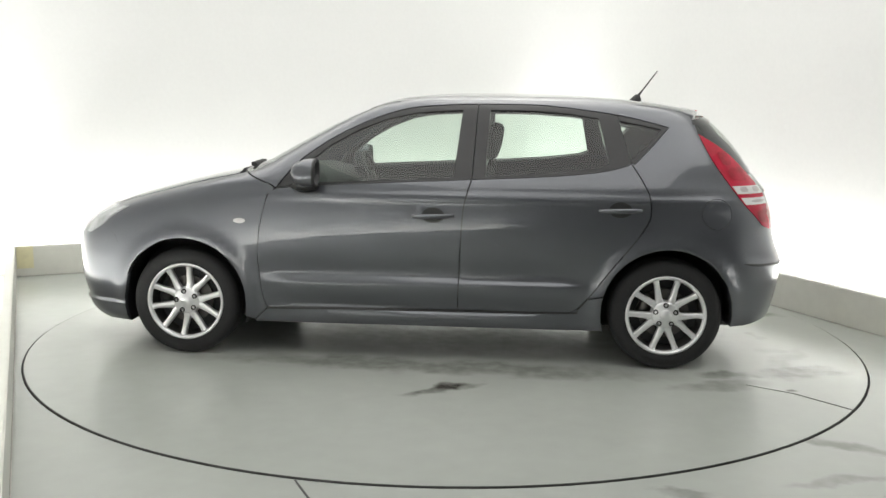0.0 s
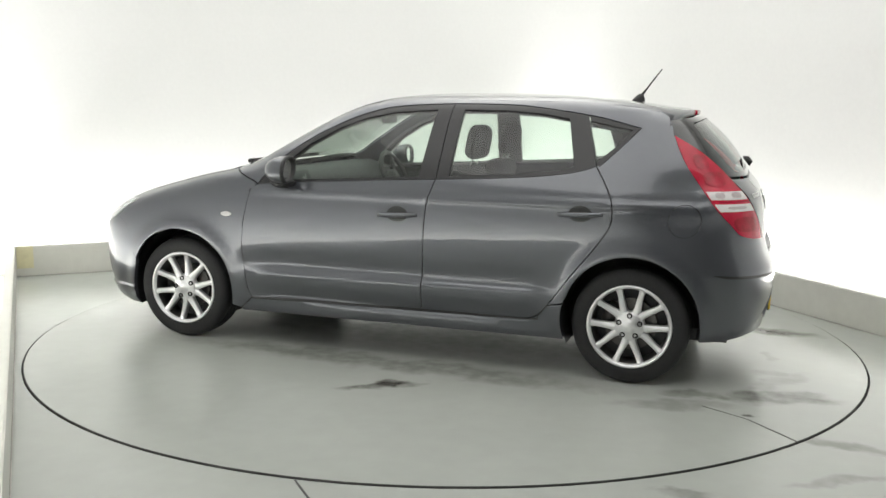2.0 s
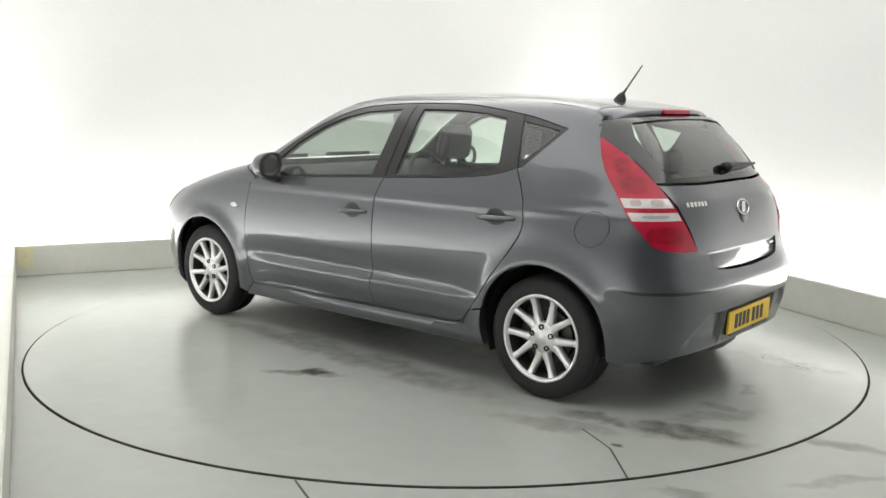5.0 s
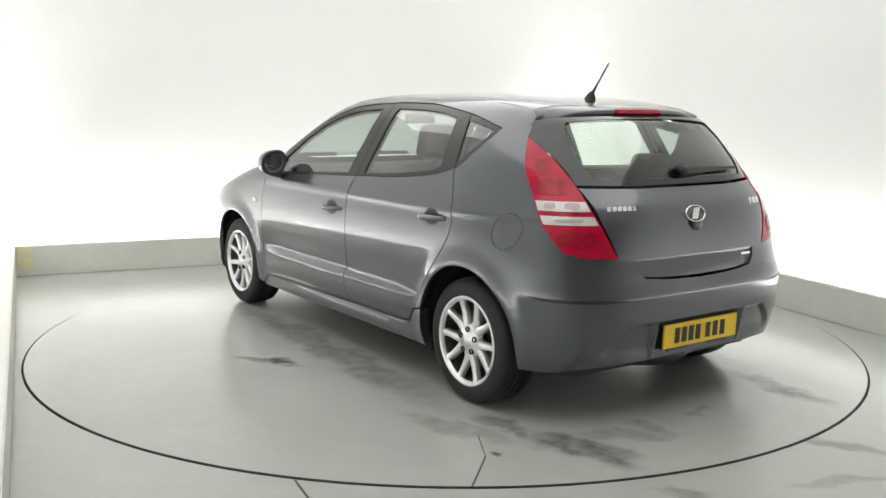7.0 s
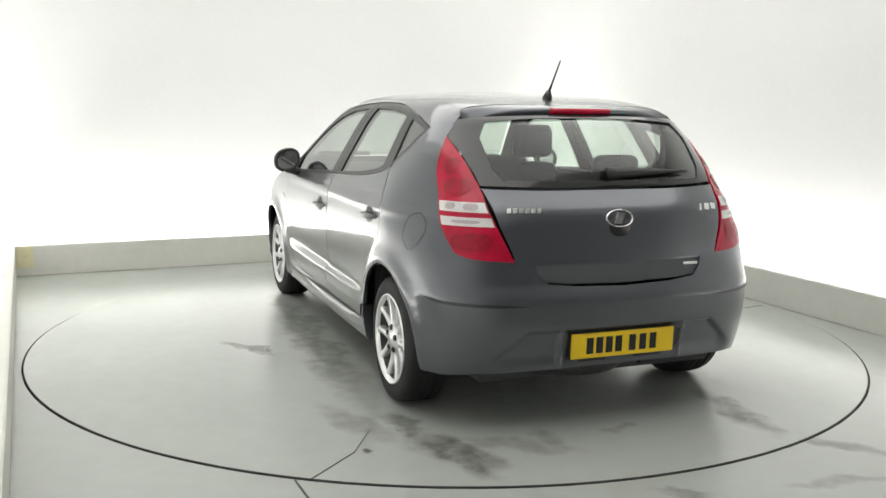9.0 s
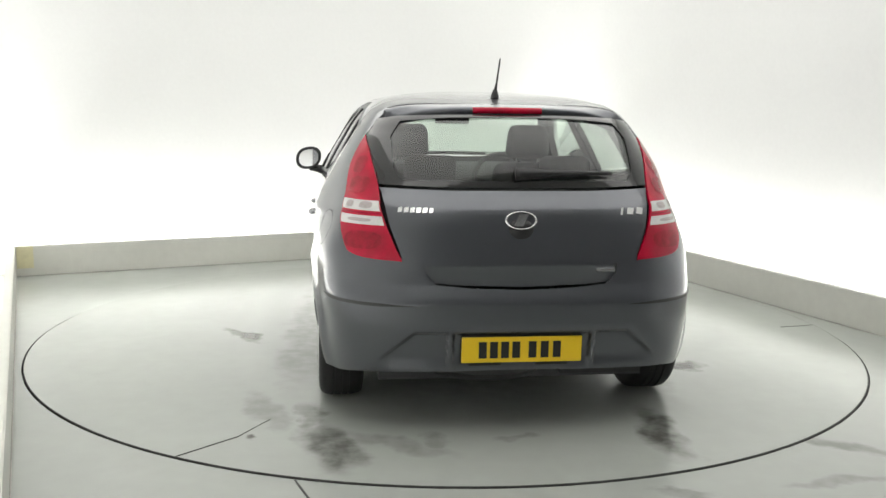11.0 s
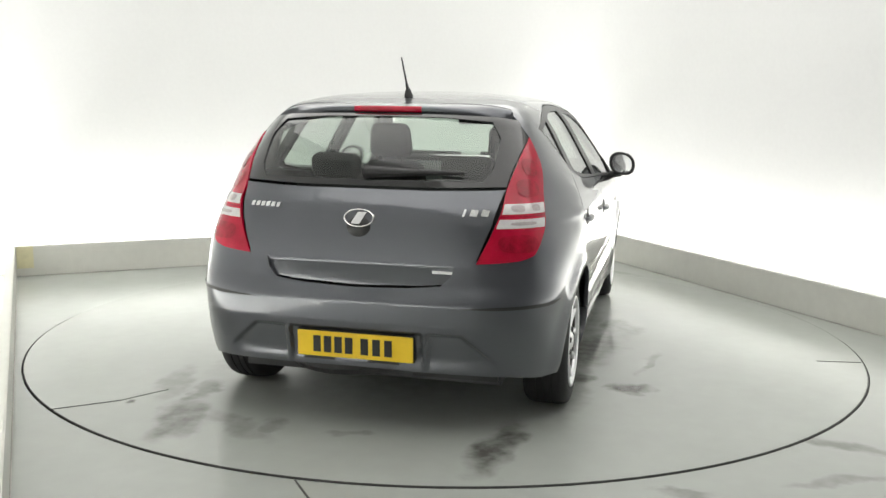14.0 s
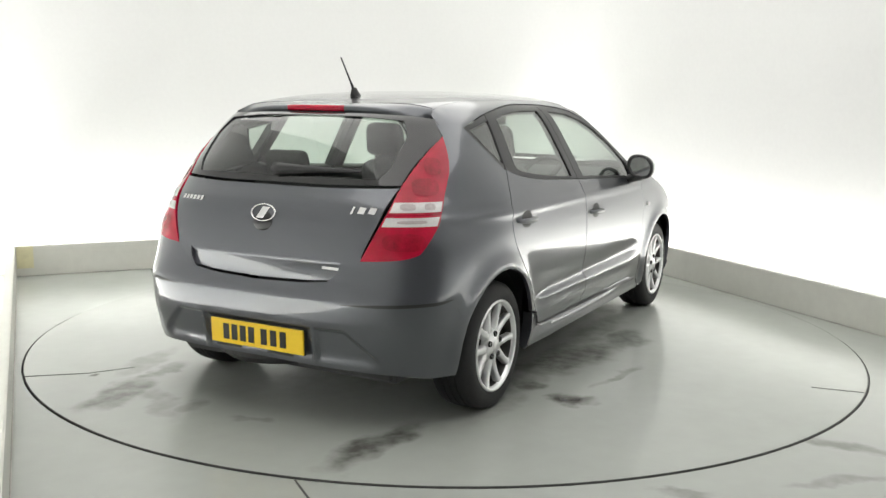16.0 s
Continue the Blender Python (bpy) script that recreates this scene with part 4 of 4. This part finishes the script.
    other.transform(Matrix.Diagonal((1, 1, -1, 1)))
    other.flip_normals()
    for k in range(5):
        turn = pose(0, 0, 0, 0, -(126 + 72 * k + spin), 0)
        part("spoke", one, None, w, m=turn)
        part("spoke", other, None, w, m=turn)
    bm = bmesh.new()
    spin_profile(bm, [(0.0003, -0.010), (0.007, -0.009), (0.0085, -0.012), (0.0085, -0.002), (0.0135, -0.001), (0.0145, -0.010)], 14, "Y")
    bmesh.ops.recalc_face_normals(bm, faces=bm.faces)
    nut = mesh_of(bm, "wheel_nut", M_GLOSS)
    for k in range(5):
        a = radians(90 + 72 * k + spin)
        part("wheel_nut", nut, None, w, m=pose(0.056 * math.cos(a), -0.002, 0.056 * math.sin(a)))
    bm = bmesh.new()
    spin_profile(bm, [(0.06, -0.075), (0.135, -0.075), (0.135, -0.095), (0.06, -0.095)], 48, "Y", closed=True)
    bmesh.ops.recalc_face_normals(bm, faces=bm.faces)
    part("brake_disc", bm, M_DISC, w, "steel brake disc", smooth=False)
    bm = bmesh.new()
    spin_profile(bm, [(0.0005, -0.10), (0.186, -0.105)], 40, "Y")
    part("brake_backplate", bm, M_BLACK, w)
    bm = bmesh.new()
    box(bm, 0.085, -0.105, -0.06, 0.148, -0.055, 0.07, pose(0, 0, 0, 0, -22 if s > 0 else 22 + 180, 0), bevel=0.01)
    bmesh.ops.recalc_face_normals(bm, faces=bm.faces)
    part("brake_caliper", bm, M_DISC, w)


for ax in AXLES:
    for sd in (1, -1):
        build_wheel(ax, sd, -12 if ax > 0 and sd > 0 else 0)


# ---- arches, floor pan, cabin ----
def arch_liner(x, s):
    bm = bmesh.new()
    rows = []
    for y in (0.60, 0.825):
        rows.append([bm.verts.new((x + (ARCH + 0.004) * math.cos(a), s * (y if y < 0.7 else y), max(0.165 if x > 0 or a < 1.6 else 0.25, HUB + (ARCH + 0.004) * math.sin(a)))) for a in np.linspace(radians(-23), radians(203), 30)])
    for j in range(29):
        bm.faces.new((rows[0][j], rows[0][j + 1], rows[1][j + 1], rows[1][j]))
    bm.faces.new(rows[0])
    part("wheel_arch_liner", bm, M_BLACK, car)


for ax in AXLES:
    for sd in (1, -1):
        arch_liner(ax, sd)


def tub():
    """The dark cabin shell: floor, inner sides, rear and front bulkheads, open at the top."""
    bm = bmesh.new()
    top_z = lambda x: 0.90 if x > -0.9 else 0.98
    xs = [0.95, 0.9, 0.4, -0.2, -0.90, -0.94, -1.72, -1.80]
    prev = None
    for x in xs:
        w = 0.60 if (x <= -0.94 or x >= 0.95) else 0.80
        ring = [bm.verts.new(p) for p in ((x, w, top_z(x)), (x, w, 0.19), (x, -w, 0.19), (x, -w, top_z(x)))]
        if prev:
            for j in range(3):
                bm.faces.new((prev[j], prev[j + 1], ring[j + 1], ring[j]))
        else:
            bm.faces.new(ring)
        prev = ring
    bm.faces.new(prev[::-1])
    part("floor_pan", bm, M_TRIM, car, smooth=False)
    bm = bmesh.new()
    box(bm, 0.96, -0.58, 0.22, 1.93, 0.58, 0.64, bevel=0.02)
    bmesh.ops.recalc_face_normals(bm, faces=bm.faces)
    part("engine_bay", bm, M_BLACK, car, smooth=False)
    for s in (1, -1):
        bm = bmesh.new()
        box(bm, -1.90, s * 0.36 - 0.2, 0.255, -1.72, s * 0.36 + 0.2, 0.62, bevel=0.02)
        bmesh.ops.recalc_face_normals(bm, faces=bm.faces)
        part("crash_beam", bm, M_BLACK, car, smooth=False)
    # unseen rear axle beam and spare wheel well, added to darken the ground below
    bm = bmesh.new()
    box(bm, -1.375, -0.70, 0.225, -1.275, 0.70, 0.325, bevel=0.03)
    bmesh.ops.recalc_face_normals(bm, faces=bm.faces)
    part("axle_light_blocker", bm, M_BLACK, car, smooth=False)
    bm = bmesh.new()
    spin_profile(bm, [(0.0005, 0.215), (0.27, 0.215), (0.31, 0.25), (0.32, 0.40)], 32, "Z", Matrix.Translation((-1.66, 0.12, 0)))
    bmesh.ops.recalc_face_normals(bm, faces=bm.faces)
    part("wheel_well_light_blocker", bm, M_BLACK, car, smooth=False)
    # inner door cards and rear wheel boxes up to the windows
    for s in (1, -1):
        panel("door_card", [(0.82, 0.30), (-1.02, 0.60), (-1.75, 0.72), (-1.72, 0.98), (-1.10, 1.07), (-0.26, 0.995), (0.76, 0.945)], "side", M_TRIM, car, s=s, lift=-0.05, depth=0, step=0.08)
        panel("pillar_trim", [(-1.03, 1.345), (-1.06, 1.08), (-1.70, 1.0), (-1.68, 1.08), (-1.50, 1.30)], "side", M_TRIM, car, s=s, lift=-0.030, depth=0.015, step=0.05,
              holes=[[(-1.06, 1.315), (-1.275, 1.278), (-1.20, 1.19), (-1.12, 1.13)]])
        panel("pillar_trim", [(-0.17, 1.01), (-0.21, 1.375), (-0.35, 1.375), (-0.33, 1.02)], "side", M_TRIM, car, s=s, lift=-0.03, depth=0, step=0.05)
    roof = [(0.25, 0.5), (-0.5, 0.48), (-1.42, 0.5), (-1.42, -0.5), (-0.5, -0.48), (0.25, -0.5)]
    panel("roof_lining", roof, "top", M_ROOFLINER, car, lift=-0.045, depth=0, step=0.08)


tub()


def soft_block(size, r=0.05, taper=0.0):
    """A rounded cushion of that size, its base at z = 0, narrower towards the top."""
    bm = bmesh.new()
    bmesh.ops.create_cube(bm, size=1.0)
    for v in bm.verts:
        k = 1 - taper * (v.co.z + 0.5)
        v.co = Vector((v.co.x * size[0], v.co.y * size[1] * k, (v.co.z + 0.5) * size[2]))
    bmesh.ops.bevel(bm, geom=bm.edges[:], offset=r, segments=4, affect="EDGES", profile=0.5)
    bmesh.ops.recalc_face_normals(bm, faces=bm.faces)
    return bm


def front_seat(y):
    seat = new("front_seat")
    seat.parent = car
    seat.matrix_basis = pose(-0.02, y, 0.26)
    tagged(seat, "charcoal cloth front seat")
    part("seat_base", soft_block((0.52, 0.50, 0.24), 0.06), M_SEAT, seat, m=pose(0.12, 0, 0.02, 0, -6))
    part("backrest", soft_block((0.14, 0.48, 0.62), 0.06, 0.22), M_SEAT, seat, m=pose(-0.13, 0, 0.20, 0, -16))
    part("headrest", soft_block((0.10, 0.27, 0.20), 0.05, 0.12), M_SEAT, seat, m=pose(-0.325, 0, 0.83, 0, -10))
    for d in (-0.06, 0.06):
        bm = bmesh.new()
        spin_profile(bm, [(0.006, 0.0), (0.006, 0.12)], 8, "Z")
        part("headrest_post", bm, M_CHROME, seat, m=pose(-0.305, d, 0.76, 0, -14))


front_seat(0.36)
front_seat(-0.36)


def rear_bench():
    seat = new("rear_seat")
    seat.parent = car
    seat.matrix_basis = pose(-0.95, 0, 0.28)
    tagged(seat, "charcoal cloth rear bench")
    part("seat_base", soft_block((0.50, 1.16, 0.20), 0.06), M_SEAT, seat, m=pose(0.10, 0, 0.0))
    part("backrest", soft_block((0.14, 1.14, 0.58), 0.06), M_SEAT, seat, m=pose(-0.20, 0, 0.18, 0, -18))
    for y in (-0.33, 0.33):
        part("headrest", soft_block((0.09, 0.25, 0.13), 0.04), M_SEAT, seat, m=pose(-0.385, y, 0.75, 0, -12))
    bm = bmesh.new()
    box(bm, -0.86, -0.55, 0.60, -0.36, 0.55, 0.62)
    part("parcel_shelf", bm, M_TRIM, seat, smooth=False)


rear_bench()


def dashboard():
    bm = bmesh.new()
    prof = [(1.06, 0.90), (1.02, 0.985), (0.80, 1.0), (0.66, 0.965), (0.60, 0.88), (0.62, 0.74), (0.72, 0.60), (0.95, 0.55)]
    rows = [[bm.verts.new((x, y, z)) for x, z in prof] for y in np.linspace(-0.74, 0.74, 7)]
    for a, b in zip(rows, rows[1:]):
        for j in range(len(prof) - 1):
            bm.faces.new((a[j], a[j + 1], b[j + 1], b[j]))
    bmesh.ops.recalc_face_normals(bm, faces=bm.faces)
    d = part("dashboard", bm, M_TRIM, car, "dark plastic dashboard")
    wheel = part("steering_wheel", torus(0.185, 0.016), M_BLACK, car, "black three-spoke steering wheel", m=pose(0.44, -0.36, 0.90, 0, -66, 0))
    bm = bmesh.new()
    spin_profile(bm, [(0.0005, 0.012), (0.06, 0.008), (0.07, -0.03)], 24, "Z")
    for a in (0, 120, 240):
        box(bm, 0.05, -0.016, -0.012, 0.185, 0.016, 0.002, pose(0, 0, 0, 0, 0, a + 90))
    bmesh.ops.recalc_face_normals(bm, faces=bm.faces)
    part("wheel_spokes", bm, M_BLACK, wheel)
    bm = bmesh.new()
    spin_profile(bm, [(0.022, -0.30), (0.028, -0.02)], 12, "Z")
    part("steering_column", bm, M_BLACK, wheel)
    bm = soft_block((0.02, 0.23, 0.065), 0.012)
    r = part("rear_view_mirror", bm, M_BLACK, car, "black interior mirror", m=pose(0.34, 0, 1.275, 0, 8))
    bm = bmesh.new()
    box(bm, 0.0, -0.012, 0.05, 0.03, 0.012, 0.10)
    part("mirror_stem", bm, M_BLACK, r)


def torus(R, r, n=40, k=10):
    bm = bmesh.new()
    prof = [(R + r * math.cos(2 * math.pi * i / k), r * math.sin(2 * math.pi * i / k)) for i in range(k)]
    spin_profile(bm, prof, n, "Z", closed=True)
    bmesh.ops.recalc_face_normals(bm, faces=bm.faces)
    return bm


dashboard()


# ---- outside fittings ----
def door_mirror(s):
    m = new("door_mirror")
    m.parent = car
    m.matrix_basis = pose(0.62, s * 0.942, 1.022, 0, 0, 0)
    tagged(m, "body-coloured door mirror on a black foot")
    bm = bmesh.new()
    n, k = 20, 9
    rows = []
    for i in range(k):
        t = i / (k - 1)
        x = -0.055 + 0.135 * t
        g = (1 - t ** 2.4) ** 0.5 if t < 1 else 0.02
        ring = []
        for j in range(n):
            a = 2 * math.pi * j / n
            c, q = math.cos(a), math.sin(a)
            e = 2 / 2.3
            ring.append(bm.verts.new((x, s * (0.004 + 0.084 * g * math.copysign(abs(c) ** e, c)), 0.008 + 0.075 * g * math.copysign(abs(q) ** e, q) - 0.012 * c * g)))
        rows.append(ring)
    for a, b in zip(rows, rows[1:]):
        for j in range(n):
            bm.faces.new((a[j], a[(j + 1) % n], b[(j + 1) % n], b[j]))
    bm.faces.new(rows[-1])
    bmesh.ops.recalc_face_normals(bm, faces=bm.faces)
    part("housing", bm, M_PAINT, m)
    bm = bmesh.new()
    rings = []
    for r, x in ((1.01, -0.050), (1.0, -0.060), (0.90, -0.066), (0.78, -0.062), (0.76, -0.045)):
        ring = []
        for j in range(n):
            a = 2 * math.pi * j / n
            c, q = math.cos(a), math.sin(a)
            e = 2 / 2.3
            ring.append(bm.verts.new((x, s * (0.004 + 0.084 * r * math.copysign(abs(c) ** e, c)), 0.008 + 0.075 * r * math.copysign(abs(q) ** e, q) - 0.012 * c * r)))
        rings.append(ring)
    for a, b in zip(rings, rings[1:]):
        for j in range(n):
            bm.faces.new((a[j], a[(j + 1) % n], b[(j + 1) % n], b[j]))
    bmesh.ops.recalc_face_normals(bm, faces=bm.faces)
    part("mirror_rim", bm, M_BLACK, m, "black mirror rim")
    bm = bmesh.new()
    ring = []
    for j in range(n):
        a = 2 * math.pi * j / n
        c, q = math.cos(a), math.sin(a)
        e = 2 / 2.3
        ring.append(bm.verts.new((-0.050, s * (0.004 + 0.066 * math.copysign(abs(c) ** e, c)), 0.008 + 0.060 * math.copysign(abs(q) ** e, q) - 0.012 * c)))
    bm.faces.new(ring)
    part("mirror_glass", bm, M_MIRROR, m, "reflecting mirror glass", smooth=False)
    bm = bmesh.new()
    rows = []
    for x, y, z, w, h in ((0.02, 0.86 - 0.942, -0.075, 0.085, 0.030), (0.02, 0.90 - 0.942, -0.065, 0.06, 0.026), (0.015, 0.0, -0.060, 0.045, 0.022)):
        rows.append([bm.verts.new((x + w * math.cos(a), s * y, z + h * math.sin(a))) for a in np.linspace(0, 2 * math.pi, 12, endpoint=False)])
    for a, b in zip(rows, rows[1:]):
        for j in range(12):
            bm.faces.new((a[j], a[(j + 1) % 12], b[(j + 1) % 12], b[j]))
    bm.faces.new(rows[0]), bm.faces.new(rows[-1])
    bmesh.ops.recalc_face_normals(bm, faces=bm.faces)
    part("mirror_foot", bm, M_BLACK, m, "black mirror foot")
    panel("mirror_sail", [(0.785, 0.945), (0.665, 0.965), (0.66, 1.06), (0.70, 1.05)], "side", M_BLACK, m, "black corner panel", s=s, gap=0, depth=0.004, lift=0.002, step=0.03).matrix_basis = m.matrix_basis.inverted()


both(door_mirror)


def aerial():
    bm = bmesh.new()
    zb = float(project([(-1.22, 0.0)], "top")[0][2])
    rows = []
    for t, w, l in ((0.0, 0.020, 0.040), (0.012, 0.019, 0.036), (0.03, 0.014, 0.024), (0.045, 0.009, 0.012)):
        rows.append([bm.verts.new((-1.215 - t * 0.35 + l * math.cos(a), w * math.sin(a), zb - 0.002 + t)) for a in np.linspace(0, 2 * math.pi, 14, endpoint=False)])
    for a, b in zip(rows, rows[1:]):
        for j in range(14):
            bm.faces.new((a[j], a[(j + 1) % 14], b[(j + 1) % 14], b[j]))
    bm.faces.new(rows[-1])
    bmesh.ops.recalc_face_normals(bm, faces=bm.faces)
    base = part("aerial", bm, M_BLACK, car, "black roof aerial leaning back")
    bm = bmesh.new()
    spin_profile(bm, [(0.0075, 0.0), (0.007, 0.03), (0.0045, 0.05), (0.004, 0.15), (0.003, 0.190), (0.0003, 0.192)], 10, "Z")
    bmesh.ops.recalc_face_normals(bm, faces=bm.faces)
    part("mast", bm, M_BLACK, base, m=pose(-1.232, 0, zb + 0.03, 0, -36, 0))


aerial()


def on_gate(y, z, lift=0.003):
    p = project([(y, z)], "rear")
    n = body_normals(p)[0]
    q = Vector(p[0]) + Vector(n) * lift
    nz = Vector(n)
    right = Vector((0, -1, 0))
    right = (right - nz * right.dot(nz)).normalized()
    up = nz.cross(right)
    return Matrix.Translation(q) @ Matrix((right, up, nz)).transposed().to_4x4()


def slab(w, h, d, bevel=0.001, skew=0.0):
    bm = bmesh.new()
    box(bm, -w / 2, -h / 2, -0.004, w / 2, h / 2, d, bevel=bevel)
    for v in bm.verts:
        v.co.x += skew * v.co.y
    bmesh.ops.recalc_face_normals(bm, faces=bm.faces)
    return bm


def rear_fittings():
    # number plate with bars for its characters
    p = part("number_plate", slab(0.52, 0.111, 0.006, 0.002), M_PLATE, rear_bumper, "yellow rear number plate", smooth=False, m=look((-2.004, 0, 0.372), (-1.0, 0, 0.40)))
    xs = [-0.170, -0.122, -0.074, -0.026, 0.045, 0.098, 0.151]
    ws = [0.034] * 7
    for x, w in zip(xs, ws):
        part("character_bar", slab(w, 0.072, 0.0078, 0.0005), M_INK, p, smooth=False, m=pose(x, 0, 0))
    part("plate_surround", slab(0.53, 0.118, 0.002, 0.002), M_BLACK, rear_bumper, smooth=False, m=p.matrix_basis @ pose(0, 0.0, -0.006))
    for x in (-0.16, 0.13):
        bm = slab(0.14, 0.012, 0.004)
        part("plate_clip", bm, M_INK, rear_bumper, smooth=False, m=p.matrix_basis @ pose(x, -0.062, 0))
    # oval emblem with a slanted bar, over the release button
    e = on_gate(0.004, 0.915, 0.004)
    bm = torus(0.065, 0.0052, 40, 8)
    for v in bm.verts:
        v.co.y *= 0.58
    em = part("emblem", bm, M_CHROME, tailgate, "chrome oval emblem", m=e)
    part("emblem_bar", slab(0.040, 0.052, 0.005, 0.001, 0.55), M_CHROME, em, smooth=False)
    bm = bmesh.new()
    spin_profile(bm, [(0.0005, 0.004), (0.050, 0.003), (0.056, -0.004)], 32, "Z")
    for v in bm.verts:
        v.co.y *= 0.80
    bmesh.ops.recalc_face_normals(bm, faces=bm.faces)
    part("release_button", bm, M_GLOSS, tailgate, "black tailgate release", m=on_gate(0.004, 0.880, 0.001))
    # lettering as plain bars
    for i, w in enumerate((0.018, 0.020, 0.020, 0.020, 0.020, 0.016)):
        part("letter_bar", slab(w, 0.022, 0.003, 0.0005, 0.15), M_CHROME, tailgate, smooth=False, m=on_gate(0.515 - 0.026 * i, 0.955, 0.002))
    for y, w, h in ((-0.447, 0.010, 0.034), (-0.487, 0.030, 0.030), (-0.532, 0.030, 0.030)):
        part("letter_bar", slab(w, h, 0.003, 0.0005, 0.25), M_CHROME, tailgate, smooth=False, m=on_gate(y, 0.95, 0.002))
    part("trim_badge", slab(0.115, 0.012, 0.003, 0.0005), M_CHROME, tailgate, smooth=False, m=on_gate(-0.385, 0.705, -0.010))
    # rear wiper lying along the foot of the window
    bm = bmesh.new()
    rows = []
    for i in range(13):
        t = i / 12
        y = 0.015 - 0.435 * t
        z = 1.085 + 0.006 * t
        q = on_gate(y, z, 0.026)
        h = 0.024 * (1 - t) ** 1.5 + 0.006
        d = 0.022 * (1 - t) + 0.010
        rows.append([bm.verts.new(q @ Vector(c)) for c in ((0, -h, 0), (0, -h * 0.6, d), (0, h * 0.6, d), (0, h, 0))])
    for a, b in zip(rows, rows[1:]):
        for j in range(4):
            bm.faces.new((a[j], a[(j + 1) % 4], b[(j + 1) % 4], b[j]))
    bm.faces.new(rows[0]), bm.faces.new(rows[-1])
    bmesh.ops.recalc_face_normals(bm, faces=bm.faces)
    part("rear_wiper", bm, M_BLACK, tailgate, "black rear wiper arm and blade")
    # exhaust box
    bm = bmesh.new()
    box(bm, -1.86, -0.62, 0.21, -1.55, -0.18, 0.33, bevel=0.03)
    bmesh.ops.recalc_face_normals(bm, faces=bm.faces)
    part("exhaust_box", bm, M_BLACK, car, smooth=False)
    # wiper arms on the cowl
    for y in (0.25, -0.35):
        bm = bmesh.new()
        a, b = Vector((1.03, y, 1.045)), Vector((0.985, y + 0.45 if y < 0 else y + 0.38, 1.05))
        m = look(a, b)
        box(bm, -0.016, -0.012, -(b - a).length, 0.016, 0.012, 0, m, bevel=0.004)
        bmesh.ops.recalc_face_normals(bm, faces=bm.faces)
        part("front_wiper", bm, M_BLACK, car, smooth=False)


rear_fittings()


# ---- what moves ----
def heading(t):
    return 175.889 - 7.1301 * t


def motions():
    times = [0.5 * i for i in range(33)]
    offset = Vector((0.081, -0.078, RIDE))
    rows = []
    for t in times:
        turn = pose(0, 0, 0, 0, 0, heading(t))
        rows.append((t, turn @ Matrix.Translation(offset)))
    walk(car, rows)
    walk(turntable, [(t, pose(0, 0, 0, 0, 0, heading(t))) for t in times])


motions()
